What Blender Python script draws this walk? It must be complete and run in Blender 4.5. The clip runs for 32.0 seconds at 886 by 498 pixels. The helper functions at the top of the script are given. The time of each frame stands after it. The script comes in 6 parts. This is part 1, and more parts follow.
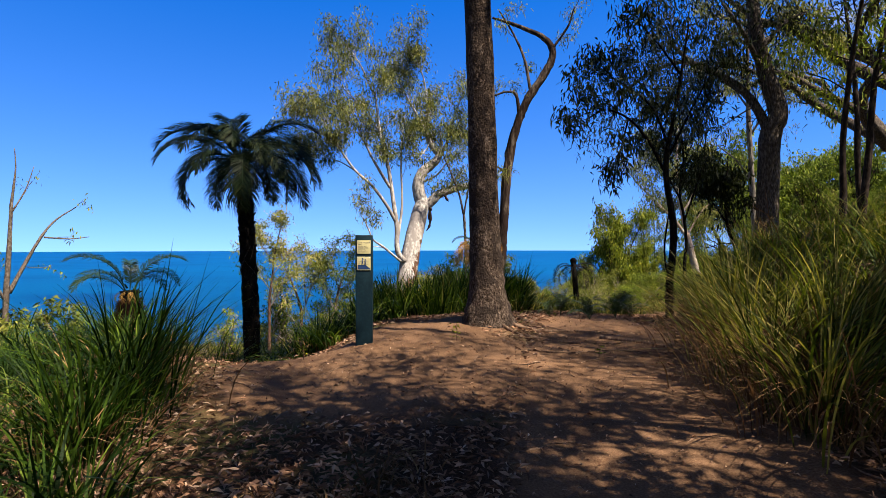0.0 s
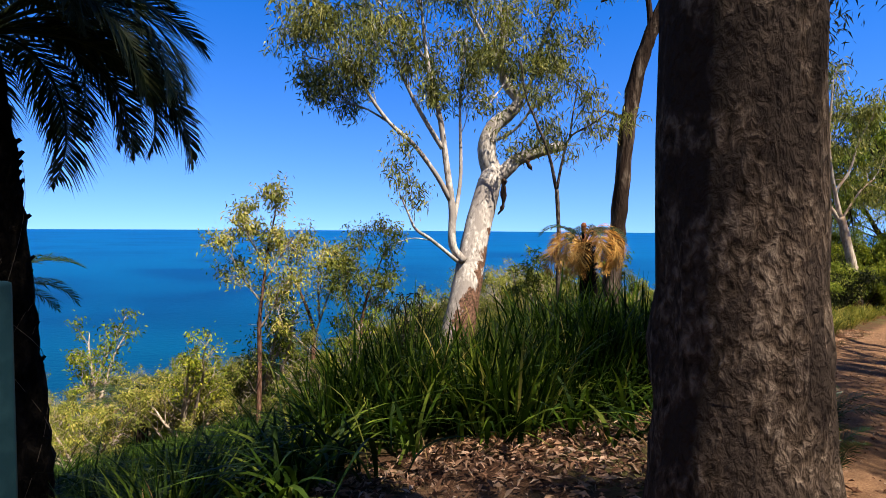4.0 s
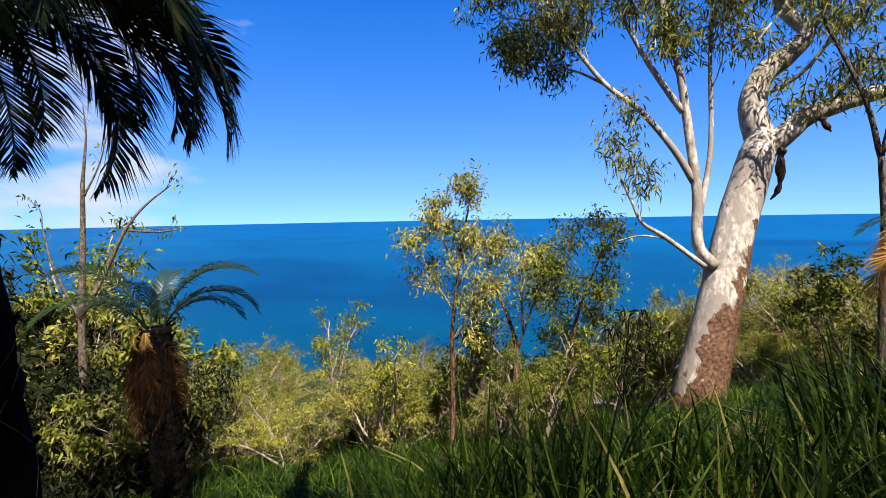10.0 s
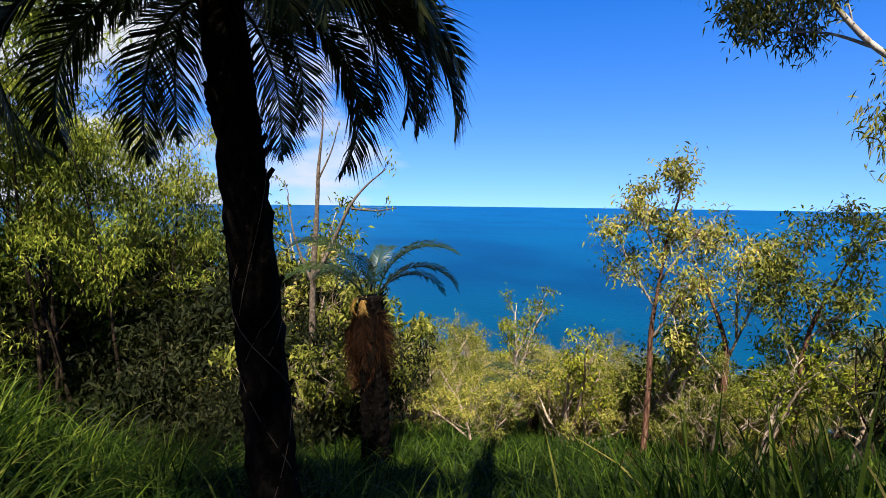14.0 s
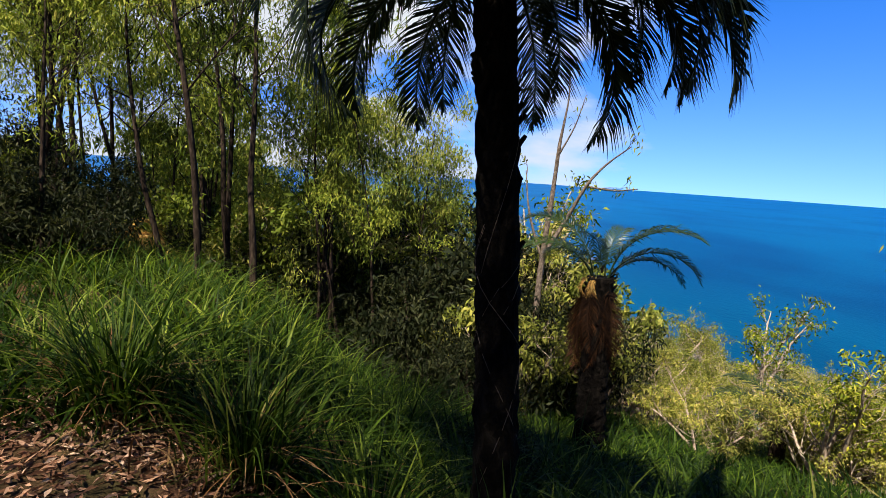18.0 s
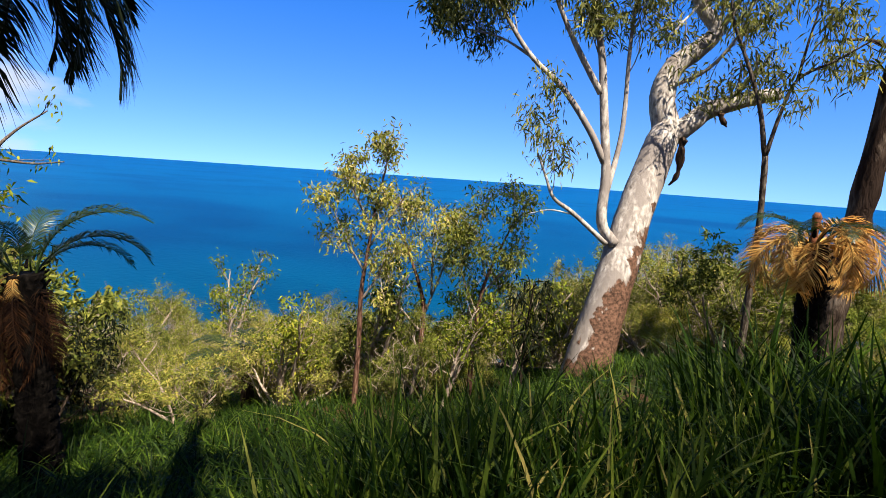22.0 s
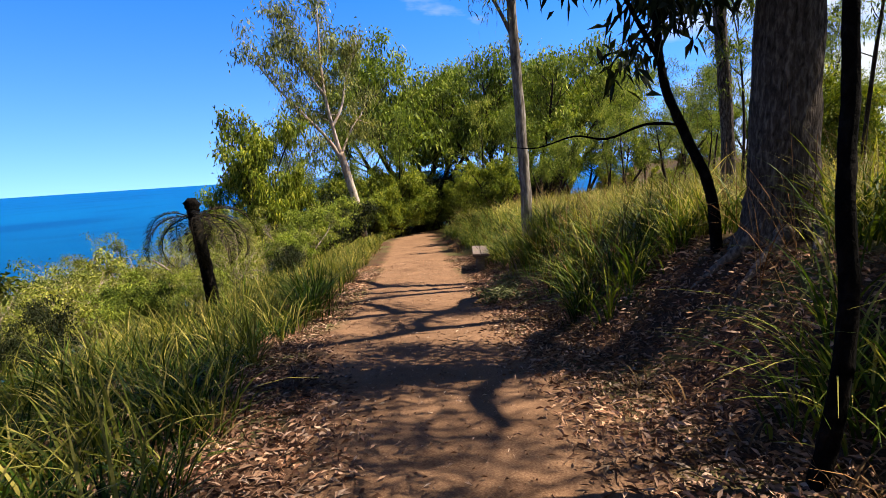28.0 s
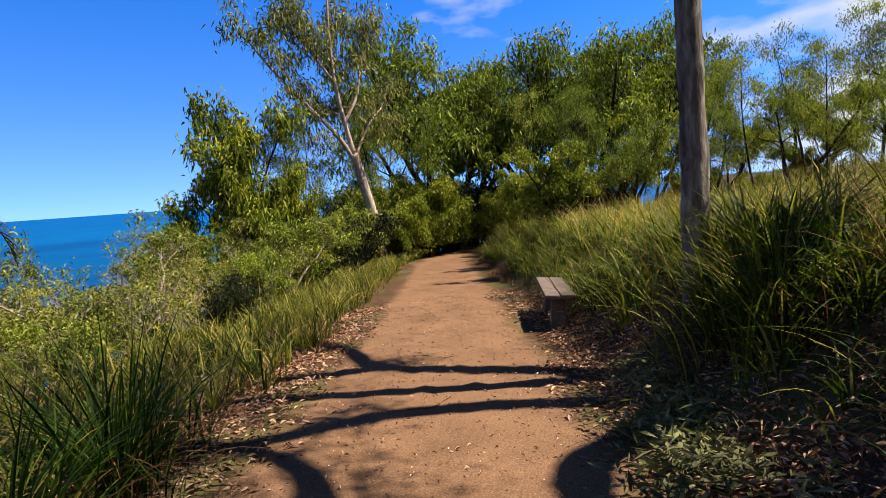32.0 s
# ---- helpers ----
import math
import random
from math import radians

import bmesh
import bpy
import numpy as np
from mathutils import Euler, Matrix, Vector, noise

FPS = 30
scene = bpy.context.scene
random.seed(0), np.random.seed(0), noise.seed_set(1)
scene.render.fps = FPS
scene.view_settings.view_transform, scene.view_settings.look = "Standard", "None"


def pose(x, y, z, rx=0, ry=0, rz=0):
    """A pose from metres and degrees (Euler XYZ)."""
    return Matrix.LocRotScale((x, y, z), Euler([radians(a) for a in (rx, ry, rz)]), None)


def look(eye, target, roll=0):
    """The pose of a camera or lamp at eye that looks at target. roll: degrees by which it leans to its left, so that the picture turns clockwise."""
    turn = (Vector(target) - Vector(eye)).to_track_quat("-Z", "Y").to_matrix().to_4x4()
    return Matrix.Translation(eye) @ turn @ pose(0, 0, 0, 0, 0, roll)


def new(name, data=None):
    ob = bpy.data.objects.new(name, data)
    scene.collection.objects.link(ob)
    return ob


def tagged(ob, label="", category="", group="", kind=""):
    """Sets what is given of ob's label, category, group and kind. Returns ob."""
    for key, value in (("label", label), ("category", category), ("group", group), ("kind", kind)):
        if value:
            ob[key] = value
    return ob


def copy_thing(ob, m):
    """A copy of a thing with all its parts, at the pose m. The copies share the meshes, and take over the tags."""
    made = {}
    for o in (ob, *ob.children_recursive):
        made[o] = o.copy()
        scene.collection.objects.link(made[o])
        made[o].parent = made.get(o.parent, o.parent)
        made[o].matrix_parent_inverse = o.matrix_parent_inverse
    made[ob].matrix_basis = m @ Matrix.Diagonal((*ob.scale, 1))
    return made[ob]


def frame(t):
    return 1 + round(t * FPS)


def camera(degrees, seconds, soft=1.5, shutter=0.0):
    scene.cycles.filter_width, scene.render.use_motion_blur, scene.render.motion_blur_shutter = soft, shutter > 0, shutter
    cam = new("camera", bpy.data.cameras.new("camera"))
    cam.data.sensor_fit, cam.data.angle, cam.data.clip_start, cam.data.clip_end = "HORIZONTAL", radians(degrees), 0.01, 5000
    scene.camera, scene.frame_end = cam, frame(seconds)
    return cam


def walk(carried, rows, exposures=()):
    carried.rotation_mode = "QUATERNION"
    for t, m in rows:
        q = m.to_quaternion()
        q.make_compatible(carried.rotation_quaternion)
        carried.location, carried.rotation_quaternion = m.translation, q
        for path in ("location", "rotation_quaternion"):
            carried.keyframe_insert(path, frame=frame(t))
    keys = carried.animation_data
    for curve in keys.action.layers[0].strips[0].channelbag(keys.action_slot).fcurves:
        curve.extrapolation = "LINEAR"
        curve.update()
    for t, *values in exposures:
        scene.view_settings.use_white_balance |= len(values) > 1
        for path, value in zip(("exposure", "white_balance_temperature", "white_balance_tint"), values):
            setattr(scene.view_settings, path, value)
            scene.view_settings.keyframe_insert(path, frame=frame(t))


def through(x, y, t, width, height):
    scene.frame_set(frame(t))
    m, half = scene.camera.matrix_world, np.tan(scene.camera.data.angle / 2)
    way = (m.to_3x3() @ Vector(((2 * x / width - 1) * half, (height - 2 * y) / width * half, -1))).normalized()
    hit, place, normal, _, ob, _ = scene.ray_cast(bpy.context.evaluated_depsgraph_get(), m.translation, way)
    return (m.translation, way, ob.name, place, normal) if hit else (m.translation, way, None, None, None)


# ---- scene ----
cam = camera(80.6, 32.0, soft=0.8)
PATH = [
    (0.0, 0.000, 0.000, 1.500, -0.00, -0.30, 0.04),
    (0.5, 0.025, 0.749, 1.499, 0.52, -0.37, -0.09),
    (1.0, 0.066, 1.544, 1.489, 1.16, -0.46, -0.58),
    (1.5, 0.073, 2.330, 1.461, 2.87, -1.03, -0.54),
    (2.0, 0.077, 3.099, 1.465, 5.04, -1.45, -0.93),
    (2.5, 0.023, 3.697, 1.478, 6.95, -1.71, -0.77),
    (3.0, -0.020, 4.287, 1.544, 7.71, -2.01, -0.29),
    (3.5, 0.011, 4.840, 1.671, 8.19, -2.23, -0.29),
    (5.5, -0.153, 6.872, 1.765, 11.03, -3.19, -0.79),
    (6.0, -0.171, 7.096, 1.784, 12.38, -3.42, -0.83),
    (6.5, -0.163, 7.265, 1.777, 13.76, -3.46, -0.75),
    (7.0, -0.182, 7.361, 1.786, 16.64, -3.73, -0.60),
    (7.5, -0.197, 7.411, 1.792, 18.38, -4.27, -0.65),
    (8.0, -0.191, 7.399, 1.799, 20.73, -3.78, -0.43),
    (8.5, -0.189, 7.386, 1.810, 23.93, -3.73, -0.04),
    (9.0, -0.199, 7.384, 1.824, 27.49, -3.84, 0.45),
    (9.5, -0.208, 7.391, 1.828, 30.64, -3.60, 0.79),
    (10.0, -0.196, 7.389, 1.832, 34.08, -3.61, 1.06),
    (10.5, -0.186, 7.392, 1.830, 37.17, -3.85, 1.19),
    (11.0, -0.193, 7.395, 1.826, 39.93, -3.92, 1.13),
    (11.5, -0.208, 7.395, 1.833, 42.60, -4.21, 1.04),
    (12.0, -0.233, 7.379, 1.840, 45.54, -4.33, 0.82),
    (12.5, -0.286, 7.353, 1.830, 50.22, -4.54, 0.73),
    (13.0, -0.311, 7.346, 1.833, 52.89, -4.91, 0.39),
    (13.5, -0.336, 7.326, 1.835, 53.13, -5.09, -0.43),
    (15.5, -0.282, 7.325, 1.798, 64.52, -4.64, -0.38),
    (16.0, -0.289, 7.293, 1.792, 68.14, -4.37, -1.04),
    (16.5, -0.302, 7.269, 1.789, 71.64, -4.92, -2.00),
    (17.0, -0.306, 7.262, 1.783, 75.27, -5.51, -2.68),
    (17.5, -0.325, 7.254, 1.773, 79.20, -7.69, -3.26),
    (18.0, -0.345, 7.262, 1.771, 79.58, -8.28, -3.77),
    (18.5, -0.354, 7.281, 1.769, 76.39, -8.04, -3.24),
    (19.0, -0.346, 7.303, 1.773, 71.96, -7.95, -2.88),
    (19.5, -0.329, 7.321, 1.789, 66.45, -7.93, -2.30),
    (20.0, -0.313, 7.335, 1.808, 59.59, -7.87, -1.63),
    (20.5, -0.299, 7.330, 1.819, 53.56, -8.07, -1.74),
    (21.0, -0.326, 7.308, 1.851, 45.75, -7.64, -3.80),
    (21.5, -0.303, 7.347, 1.881, 37.57, -7.64, -3.83),
    (22.0, -0.273, 7.435, 1.915, 24.82, -8.18, -3.98),
    (22.5, -0.214, 7.548, 1.894, 11.22, -8.26, -4.47),
    (23.0, -0.090, 7.652, 1.895, -4.35, -7.37, -1.61),
    (23.5, 0.045, 7.720, 1.890, -16.31, -8.33, 2.63),
    (24.0, 0.130, 7.841, 1.885, -29.12, -10.64, 3.59),
    (24.5, 0.223, 8.068, 1.865, -38.15, -11.57, 2.90),
    (25.0, 0.390, 8.292, 1.835, -37.35, -11.31, 2.99),
    (25.5, 0.551, 8.540, 1.823, -37.44, -10.91, 3.16),
    (27.5, 2.258, 10.310, 1.439, -39.90, -9.31, 3.34),
    (28.0, 2.705, 10.779, 1.315, -39.76, -9.03, 3.45),
    (28.5, 3.174, 11.281, 1.166, -39.69, -8.79, 3.55),
    (29.0, 3.672, 11.827, 1.045, -39.02, -8.34, 3.73),
    (29.5, 4.177, 12.410, 0.943, -38.62, -8.08, 3.79),
    (30.0, 4.675, 13.005, 0.859, -37.51, -7.57, 3.91),
    (30.5, 5.120, 13.601, 0.797, -36.83, -7.15, 3.69),
    (31.0, 5.564, 14.231, 0.721, -36.35, -6.92, 3.68),
    (31.5, 5.961, 14.849, 0.657, -36.18, -6.81, 3.79),
    (32.0, 6.388, 15.521, 0.610, -36.05, -6.71, 3.77),
]
walk(cam, [(t, pose(x, y, z, 90 + pitch, roll, yaw)) for t, x, y, z, yaw, pitch, roll in PATH], exposures=[(0.0, 1.7), (24.0, 1.72), (25.0, 1.9), (28.0, 2.0), (30.0, 1.85), (32.0, 1.7)])

# ---------------------------------------------------------------- light
SUN_AZ, SUN_EL = 128.0, 58.0      # degrees clockwise from +y, and up
world = bpy.data.worlds.new("World")
scene.world = world
world.use_nodes = True
wt = world.node_tree
wt.nodes.clear()
w_out = wt.nodes.new("ShaderNodeOutputWorld")
w_bg = wt.nodes.new("ShaderNodeBackground")
w_sky = wt.nodes.new("ShaderNodeTexSky")
w_sky.sky_type, w_sky.sun_disc = "NISHITA", False
w_sky.sun_elevation, w_sky.sun_rotation = radians(SUN_EL), radians(SUN_AZ)
w_sky.altitude, w_sky.air_density, w_sky.dust_density, w_sky.ozone_density = 200, 0.8, 0.0, 1.0
w_bg.inputs["Strength"].default_value = 0.05
# thin fair-weather cloud, thicker towards the land
w_co = wt.nodes.new("ShaderNodeTexCoord")
w_map = wt.nodes.new("ShaderNodeMapping")
w_map.inputs["Scale"].default_value = (1.6, 1.6, 5.0)
w_noise = wt.nodes.new("ShaderNodeTexNoise")
w_noise.inputs["Scale"].default_value, w_noise.inputs["Detail"].default_value = 2.2, 9
w_side = wt.nodes.new("ShaderNodeVectorMath")
w_side.operation = "DOT_PRODUCT"
w_side.inputs[1].default_value = (0.29, -0.14, 0.0)
w_add = wt.nodes.new("ShaderNodeMath")
w_ramp = wt.nodes.new("ShaderNodeValToRGB")
w_ramp.color_ramp.elements[0].position, w_ramp.color_ramp.elements[1].position = 0.67, 0.86
w_mix = wt.nodes.new("ShaderNodeMix")
w_mix.data_type = "RGBA"
w_mix.inputs[7].default_value = (4.9, 5.2, 5.5, 1)
wt.links.new(w_co.outputs["Generated"], w_map.inputs["Vector"])
wt.links.new(w_map.outputs[0], w_noise.inputs["Vector"])
wt.links.new(w_co.outputs["Generated"], w_side.inputs[0])
wt.links.new(w_noise.outputs["Fac"], w_add.inputs[0])
w_west = wt.nodes.new("ShaderNodeVectorMath")
w_west.operation, w_west.inputs[1].default_value = "DOT_PRODUCT", (-0.40, -0.25, 0.0)
wt.links.new(w_co.outputs["Generated"], w_west.inputs[0])
w_less = wt.nodes.new("ShaderNodeMath")
w_less.operation, w_less.inputs[1].default_value = "SUBTRACT", 0.10
wt.links.new(w_west.outputs["Value"], w_less.inputs[0])
w_most = wt.nodes.new("ShaderNodeMath")
w_most.operation = "MAXIMUM"
wt.links.new(w_side.outputs["Value"], w_most.inputs[0])
wt.links.new(w_less.outputs[0], w_most.inputs[1])
wt.links.new(w_most.outputs[0], w_add.inputs[1])
wt.links.new(w_add.outputs[0], w_ramp.inputs[0])
wt.links.new(w_ramp.outputs[0], w_mix.inputs[0])
w_up = wt.nodes.new("ShaderNodeVectorMath")     # the haze at the horizon is thin and blue
w_up.operation = "MULTIPLY_ADD"
w_up.inputs[1].default_value, w_up.inputs[2].default_value = (1, 1, 0.9), (0, 0, 0.13)
wt.links.new(w_co.outputs["Generated"], w_up.inputs[0])
wt.links.new(w_up.outputs[0], w_sky.inputs["Vector"])
w_z = wt.nodes.new("ShaderNodeSeparateXYZ")
wt.links.new(w_co.outputs["Generated"], w_z.inputs[0])
w_deep = wt.nodes.new("ShaderNodeValToRGB")     # a clear tropical sky: deep blue overhead, paler low down
w_deep.color_ramp.elements[0].position, w_deep.color_ramp.elements[0].color = 0.0, (0.66, 0.82, 1.12, 1)
w_deep.color_ramp.elements[1].position, w_deep.color_ramp.elements[1].color = 0.42, (0.085, 0.66, 1.32, 1)
w_top = w_deep.color_ramp.elements.new(1.0)
w_top.color = (0.07, 0.26, 0.46, 1)
wt.links.new(w_z.outputs["Z"], w_deep.inputs[0])
w_tint = wt.nodes.new("ShaderNodeMix")
w_tint.data_type, w_tint.blend_type = "RGBA", "MULTIPLY"
w_tint.inputs[0].default_value = 1.0
wt.links.new(w_deep.outputs[0], w_tint.inputs[7])
w_hsv = wt.nodes.new("ShaderNodeHueSaturation")
w_hsv.inputs["Saturation"].default_value, w_hsv.inputs["Value"].default_value = 1.15, 1.38
wt.links.new(w_sky.outputs[0], w_hsv.inputs["Color"])
wt.links.new(w_hsv.outputs[0], w_tint.inputs[6])
wt.links.new(w_tint.outputs[2], w_mix.inputs[6])
wt.links.new(w_mix.outputs[2], w_bg.inputs["Color"])
wt.links.new(w_bg.outputs[0], w_out.inputs["Surface"])

sun_data = bpy.data.lights.new("sun", "SUN")
sun_data.energy, sun_data.angle, sun_data.color = 5.0, radians(0.53), (1.0, 0.91, 0.75)
sun = new("sun", sun_data)
_d = Vector((math.sin(radians(SUN_AZ)) * math.cos(radians(SUN_EL)), math.cos(radians(SUN_AZ)) * math.cos(radians(SUN_EL)), math.sin(radians(SUN_EL))))
sun.matrix_world = look(_d * 60, (0, 0, 0))


# ---------------------------------------------------------------- mesh helpers
def mesh(name, v, quads=None, tris=None, mat=None, smooth=False):
    """A mesh from arrays of vertices, quads and triangles."""
    me = bpy.data.meshes.new(name)
    v = np.asarray(v, np.float32).reshape(-1, 3)
    quads = np.zeros((0, 4), np.int32) if quads is None else np.asarray(quads, np.int32).reshape(-1, 4)
    tris = np.zeros((0, 3), np.int32) if tris is None else np.asarray(tris, np.int32).reshape(-1, 3)
    me.vertices.add(len(v))
    me.vertices.foreach_set("co", v.ravel())
    me.loops.add(quads.size + tris.size)
    me.loops.foreach_set("vertex_index", np.concatenate([quads.ravel(), tris.ravel()]))
    me.polygons.add(len(quads) + len(tris))
    start = np.concatenate([np.arange(len(quads)) * 4, quads.size + np.arange(len(tris)) * 3]).astype(np.int32)
    me.polygons.foreach_set("loop_start", start)
    me.update(calc_edges=True)
    me.validate()
    if smooth:
        me.shade_smooth()
    if mat:
        me.materials.append(mat)
    return me


def part(name, me, parent, label="", m=None):
    ob = new(name, me)
    ob.parent = parent
    if m is not None:
        ob.matrix_basis = m
    if label:
        tagged(ob, label)
    return ob


def thing(name, label, category, at=(0, 0, 0), group="", kind=""):
    ob = new(name)
    ob.empty_display_size = 0.2
    ob.matrix_basis = Matrix.Translation(at)
    return tagged(ob, label, category, group, kind)


class Bag:
    """Gathers vertices and faces of many pieces for one mesh."""
    def __init__(self):
        self.v, self.q, self.t, self.n = [], [], [], 0

    def add(self, v, q=None, t=None):
        v = np.asarray(v, float).reshape(-1, 3)
        if q is not None and len(q):
            self.q.append(np.asarray(q, int) + self.n)
        if t is not None and len(t):
            self.t.append(np.asarray(t, int) + self.n)
        self.v.append(v)
        self.n += len(v)

    def mesh(self, name, mat, smooth=False):
        return mesh(name, np.concatenate(self.v), np.concatenate(self.q) if self.q else None, np.concatenate(self.t) if self.t else None, mat, smooth)


def smoothed(points, per=4):
    """Points of a soft curve through the given ones."""
    p = np.asarray(points, float)
    if len(p) < 3:
        return np.array([p[0] + (p[-1] - p[0]) * s for s in np.linspace(0, 1, per + 1)])
    e = np.vstack([2 * p[0] - p[1], p, 2 * p[-1] - p[-2]])
    out = []
    for i in range(len(p) - 1):
        a, b, c, d = e[i:i + 4]
        for s in np.linspace(0, 1, per, endpoint=False):
            out.append(0.5 * (2 * b + (c - a) * s + (2 * a - 5 * b + 4 * c - d) * s * s + (3 * b - a - 3 * c + d) * s ** 3))
    out.append(p[-1])
    return np.array(out)


def tube(bag, points, radii, sides=8, rough=0.06, rng=None, cap=True):
    """A tapered limb with an uneven skin along a curve."""
    p = np.asarray(points, float)
    n = len(p)
    r = np.interp(np.linspace(0, 1, n), np.linspace(0, 1, len(radii)), radii)
    tan = np.gradient(p, axis=0)
    tan /= np.linalg.norm(tan, axis=1)[:, None] + 1e-9
    ref = np.array([1.0, 0, 0]) if abs(tan[0][0]) < 0.8 else np.array([0, 1.0, 0])
    u = np.cross(tan, ref)
    u /= np.linalg.norm(u, axis=1)[:, None] + 1e-9
    w = np.cross(tan, u)
    a = np.linspace(0, 2 * math.pi, sides, endpoint=False)
    rng = rng or np.random.default_rng(3)
    k = 1 + rough * rng.normal(size=(n, sides))
    v = p[:, None] + (r[:, None] * k)[..., None] * (np.cos(a)[None, :, None] * u[:, None] + np.sin(a)[None, :, None] * w[:, None])
    i, j = np.meshgrid(np.arange(n - 1), np.arange(sides), indexing="ij")
    j2 = (j + 1) % sides
    q = np.stack([i * sides + j, i * sides + j2, (i + 1) * sides + j2, (i + 1) * sides + j], -1).reshape(-1, 4)
    t = [[(n - 1) * sides + s, (n - 1) * sides + s + 1, (n - 1) * sides] for s in range(1, sides - 1)] if cap else None
    if cap:
        t = t + [[s + 1, s, 0] for s in range(1, sides - 1)]
    bag.add(v.reshape(-1, 3), q, t)


def leaf_arrays(c, d, length, width, rng, droop=0.25):
    """Lens-shaped leaves, folded along the middle, as vertices and triangles."""
    n = len(c)
    d = d / (np.linalg.norm(d, axis=1)[:, None] + 1e-9)
    s = np.cross(d, rng.normal(size=(n, 3)))
    s /= np.linalg.norm(s, axis=1)[:, None] + 1e-9
    up = np.cross(s, d)
    L = (length * rng.uniform(0.65, 1.3, n))[:, None]
    W = (width * rng.uniform(0.7, 1.3, n))[:, None]
    tip = c + d * L + np.array([0, 0, -1.0]) * L * droop
    mid = c + d * L * 0.45
    v = np.stack([c, mid + s * W * 0.5 + up * W * 0.15, tip, mid - s * W * 0.5 + up * W * 0.15], 1).reshape(-1, 3)
    b = np.arange(n)[:, None] * 4
    t = np.concatenate([b + [0, 1, 2], b + [0, 2, 3]])
    return v, t


def box(bag, x0, y0, z0, x1, y1, z1, bevel=0.0, m=None):
    """A block with chamfered edges."""
    b = bevel
    bm = bmesh.new()
    bmesh.ops.create_cube(bm, size=1)
    for q in bm.verts:
        q.co = Vector(((x0 + x1) / 2 + q.co.x * (x1 - x0), (y0 + y1) / 2 + q.co.y * (y1 - y0), (z0 + z1) / 2 + q.co.z * (z1 - z0)))
    if b:
        bmesh.ops.bevel(bm, geom=bm.edges[:], offset=b, segments=2, affect="EDGES", profile=0.6)
    if m:
        bm.transform(m)
    bmesh.ops.triangulate(bm, faces=bm.faces[:])
    bm.verts.index_update()
    bag.add([q.co[:] for q in bm.verts], None, [[q.index for q in f.verts] for f in bm.faces])
    bm.free()


# ---------------------------------------------------------------- materials
def material(name, rough=0.9, spec=0.3, bump=None, bump_at=0.01):
    mt = bpy.data.materials.new(name)
    mt.use_nodes = True
    nt = mt.node_tree
    p = nt.nodes["Principled BSDF"]
    p.inputs["Roughness"].default_value = rough
    p.inputs["Specular IOR Level"].default_value = spec
    return mt, nt, p


def ramp(nt, src, stops):
    r = nt.nodes.new("ShaderNodeValToRGB")
    els = r.color_ramp.elements
    while len(els) < len(stops):
        els.new(0.5)
    for e, (pos, col) in zip(els, stops):
        e.position, e.color = pos, (*col, 1)
    nt.links.new(src, r.inputs[0])
    return r.outputs[0]


def noise_at(nt, scale, detail=6, vec=None, stretch=None, distort=0.0, rough=0.55):
    co = nt.nodes.new("ShaderNodeNewGeometry").outputs["Position"] if vec is None else vec
    if stretch:
        mp = nt.nodes.new("ShaderNodeMapping")
        mp.inputs["Scale"].default_value = stretch
        nt.links.new(co, mp.inputs["Vector"])
        co = mp.outputs[0]
    n = nt.nodes.new("ShaderNodeTexNoise")
    n.inputs["Scale"].default_value, n.inputs["Detail"].default_value = scale, detail
    n.inputs["Distortion"].default_value, n.inputs["Roughness"].default_value = distort, rough
    nt.links.new(co, n.inputs["Vector"])
    return n.outputs["Fac"]


def mixed(nt, fac, a, b, mode="MIX"):
    m = nt.nodes.new("ShaderNodeMix")
    m.data_type, m.blend_type = "RGBA", mode
    for src, slot in ((fac, 0), (a, 6), (b, 7)):
        if hasattr(src, "links"):
            nt.links.new(src, m.inputs[slot])
        elif slot == 0:
            m.inputs[0].default_value = src
        else:
            m.inputs[slot].default_value = (*src, 1)
    return m.outputs[2]


def bumped(nt, p, height, strength=0.5, distance=0.02):
    b = nt.nodes.new("ShaderNodeBump")
    b.inputs["Strength"].default_value, b.inputs["Distance"].default_value = strength, distance
    nt.links.new(height, b.inputs["Height"])
    nt.links.new(b.outputs[0], p.inputs["Normal"])


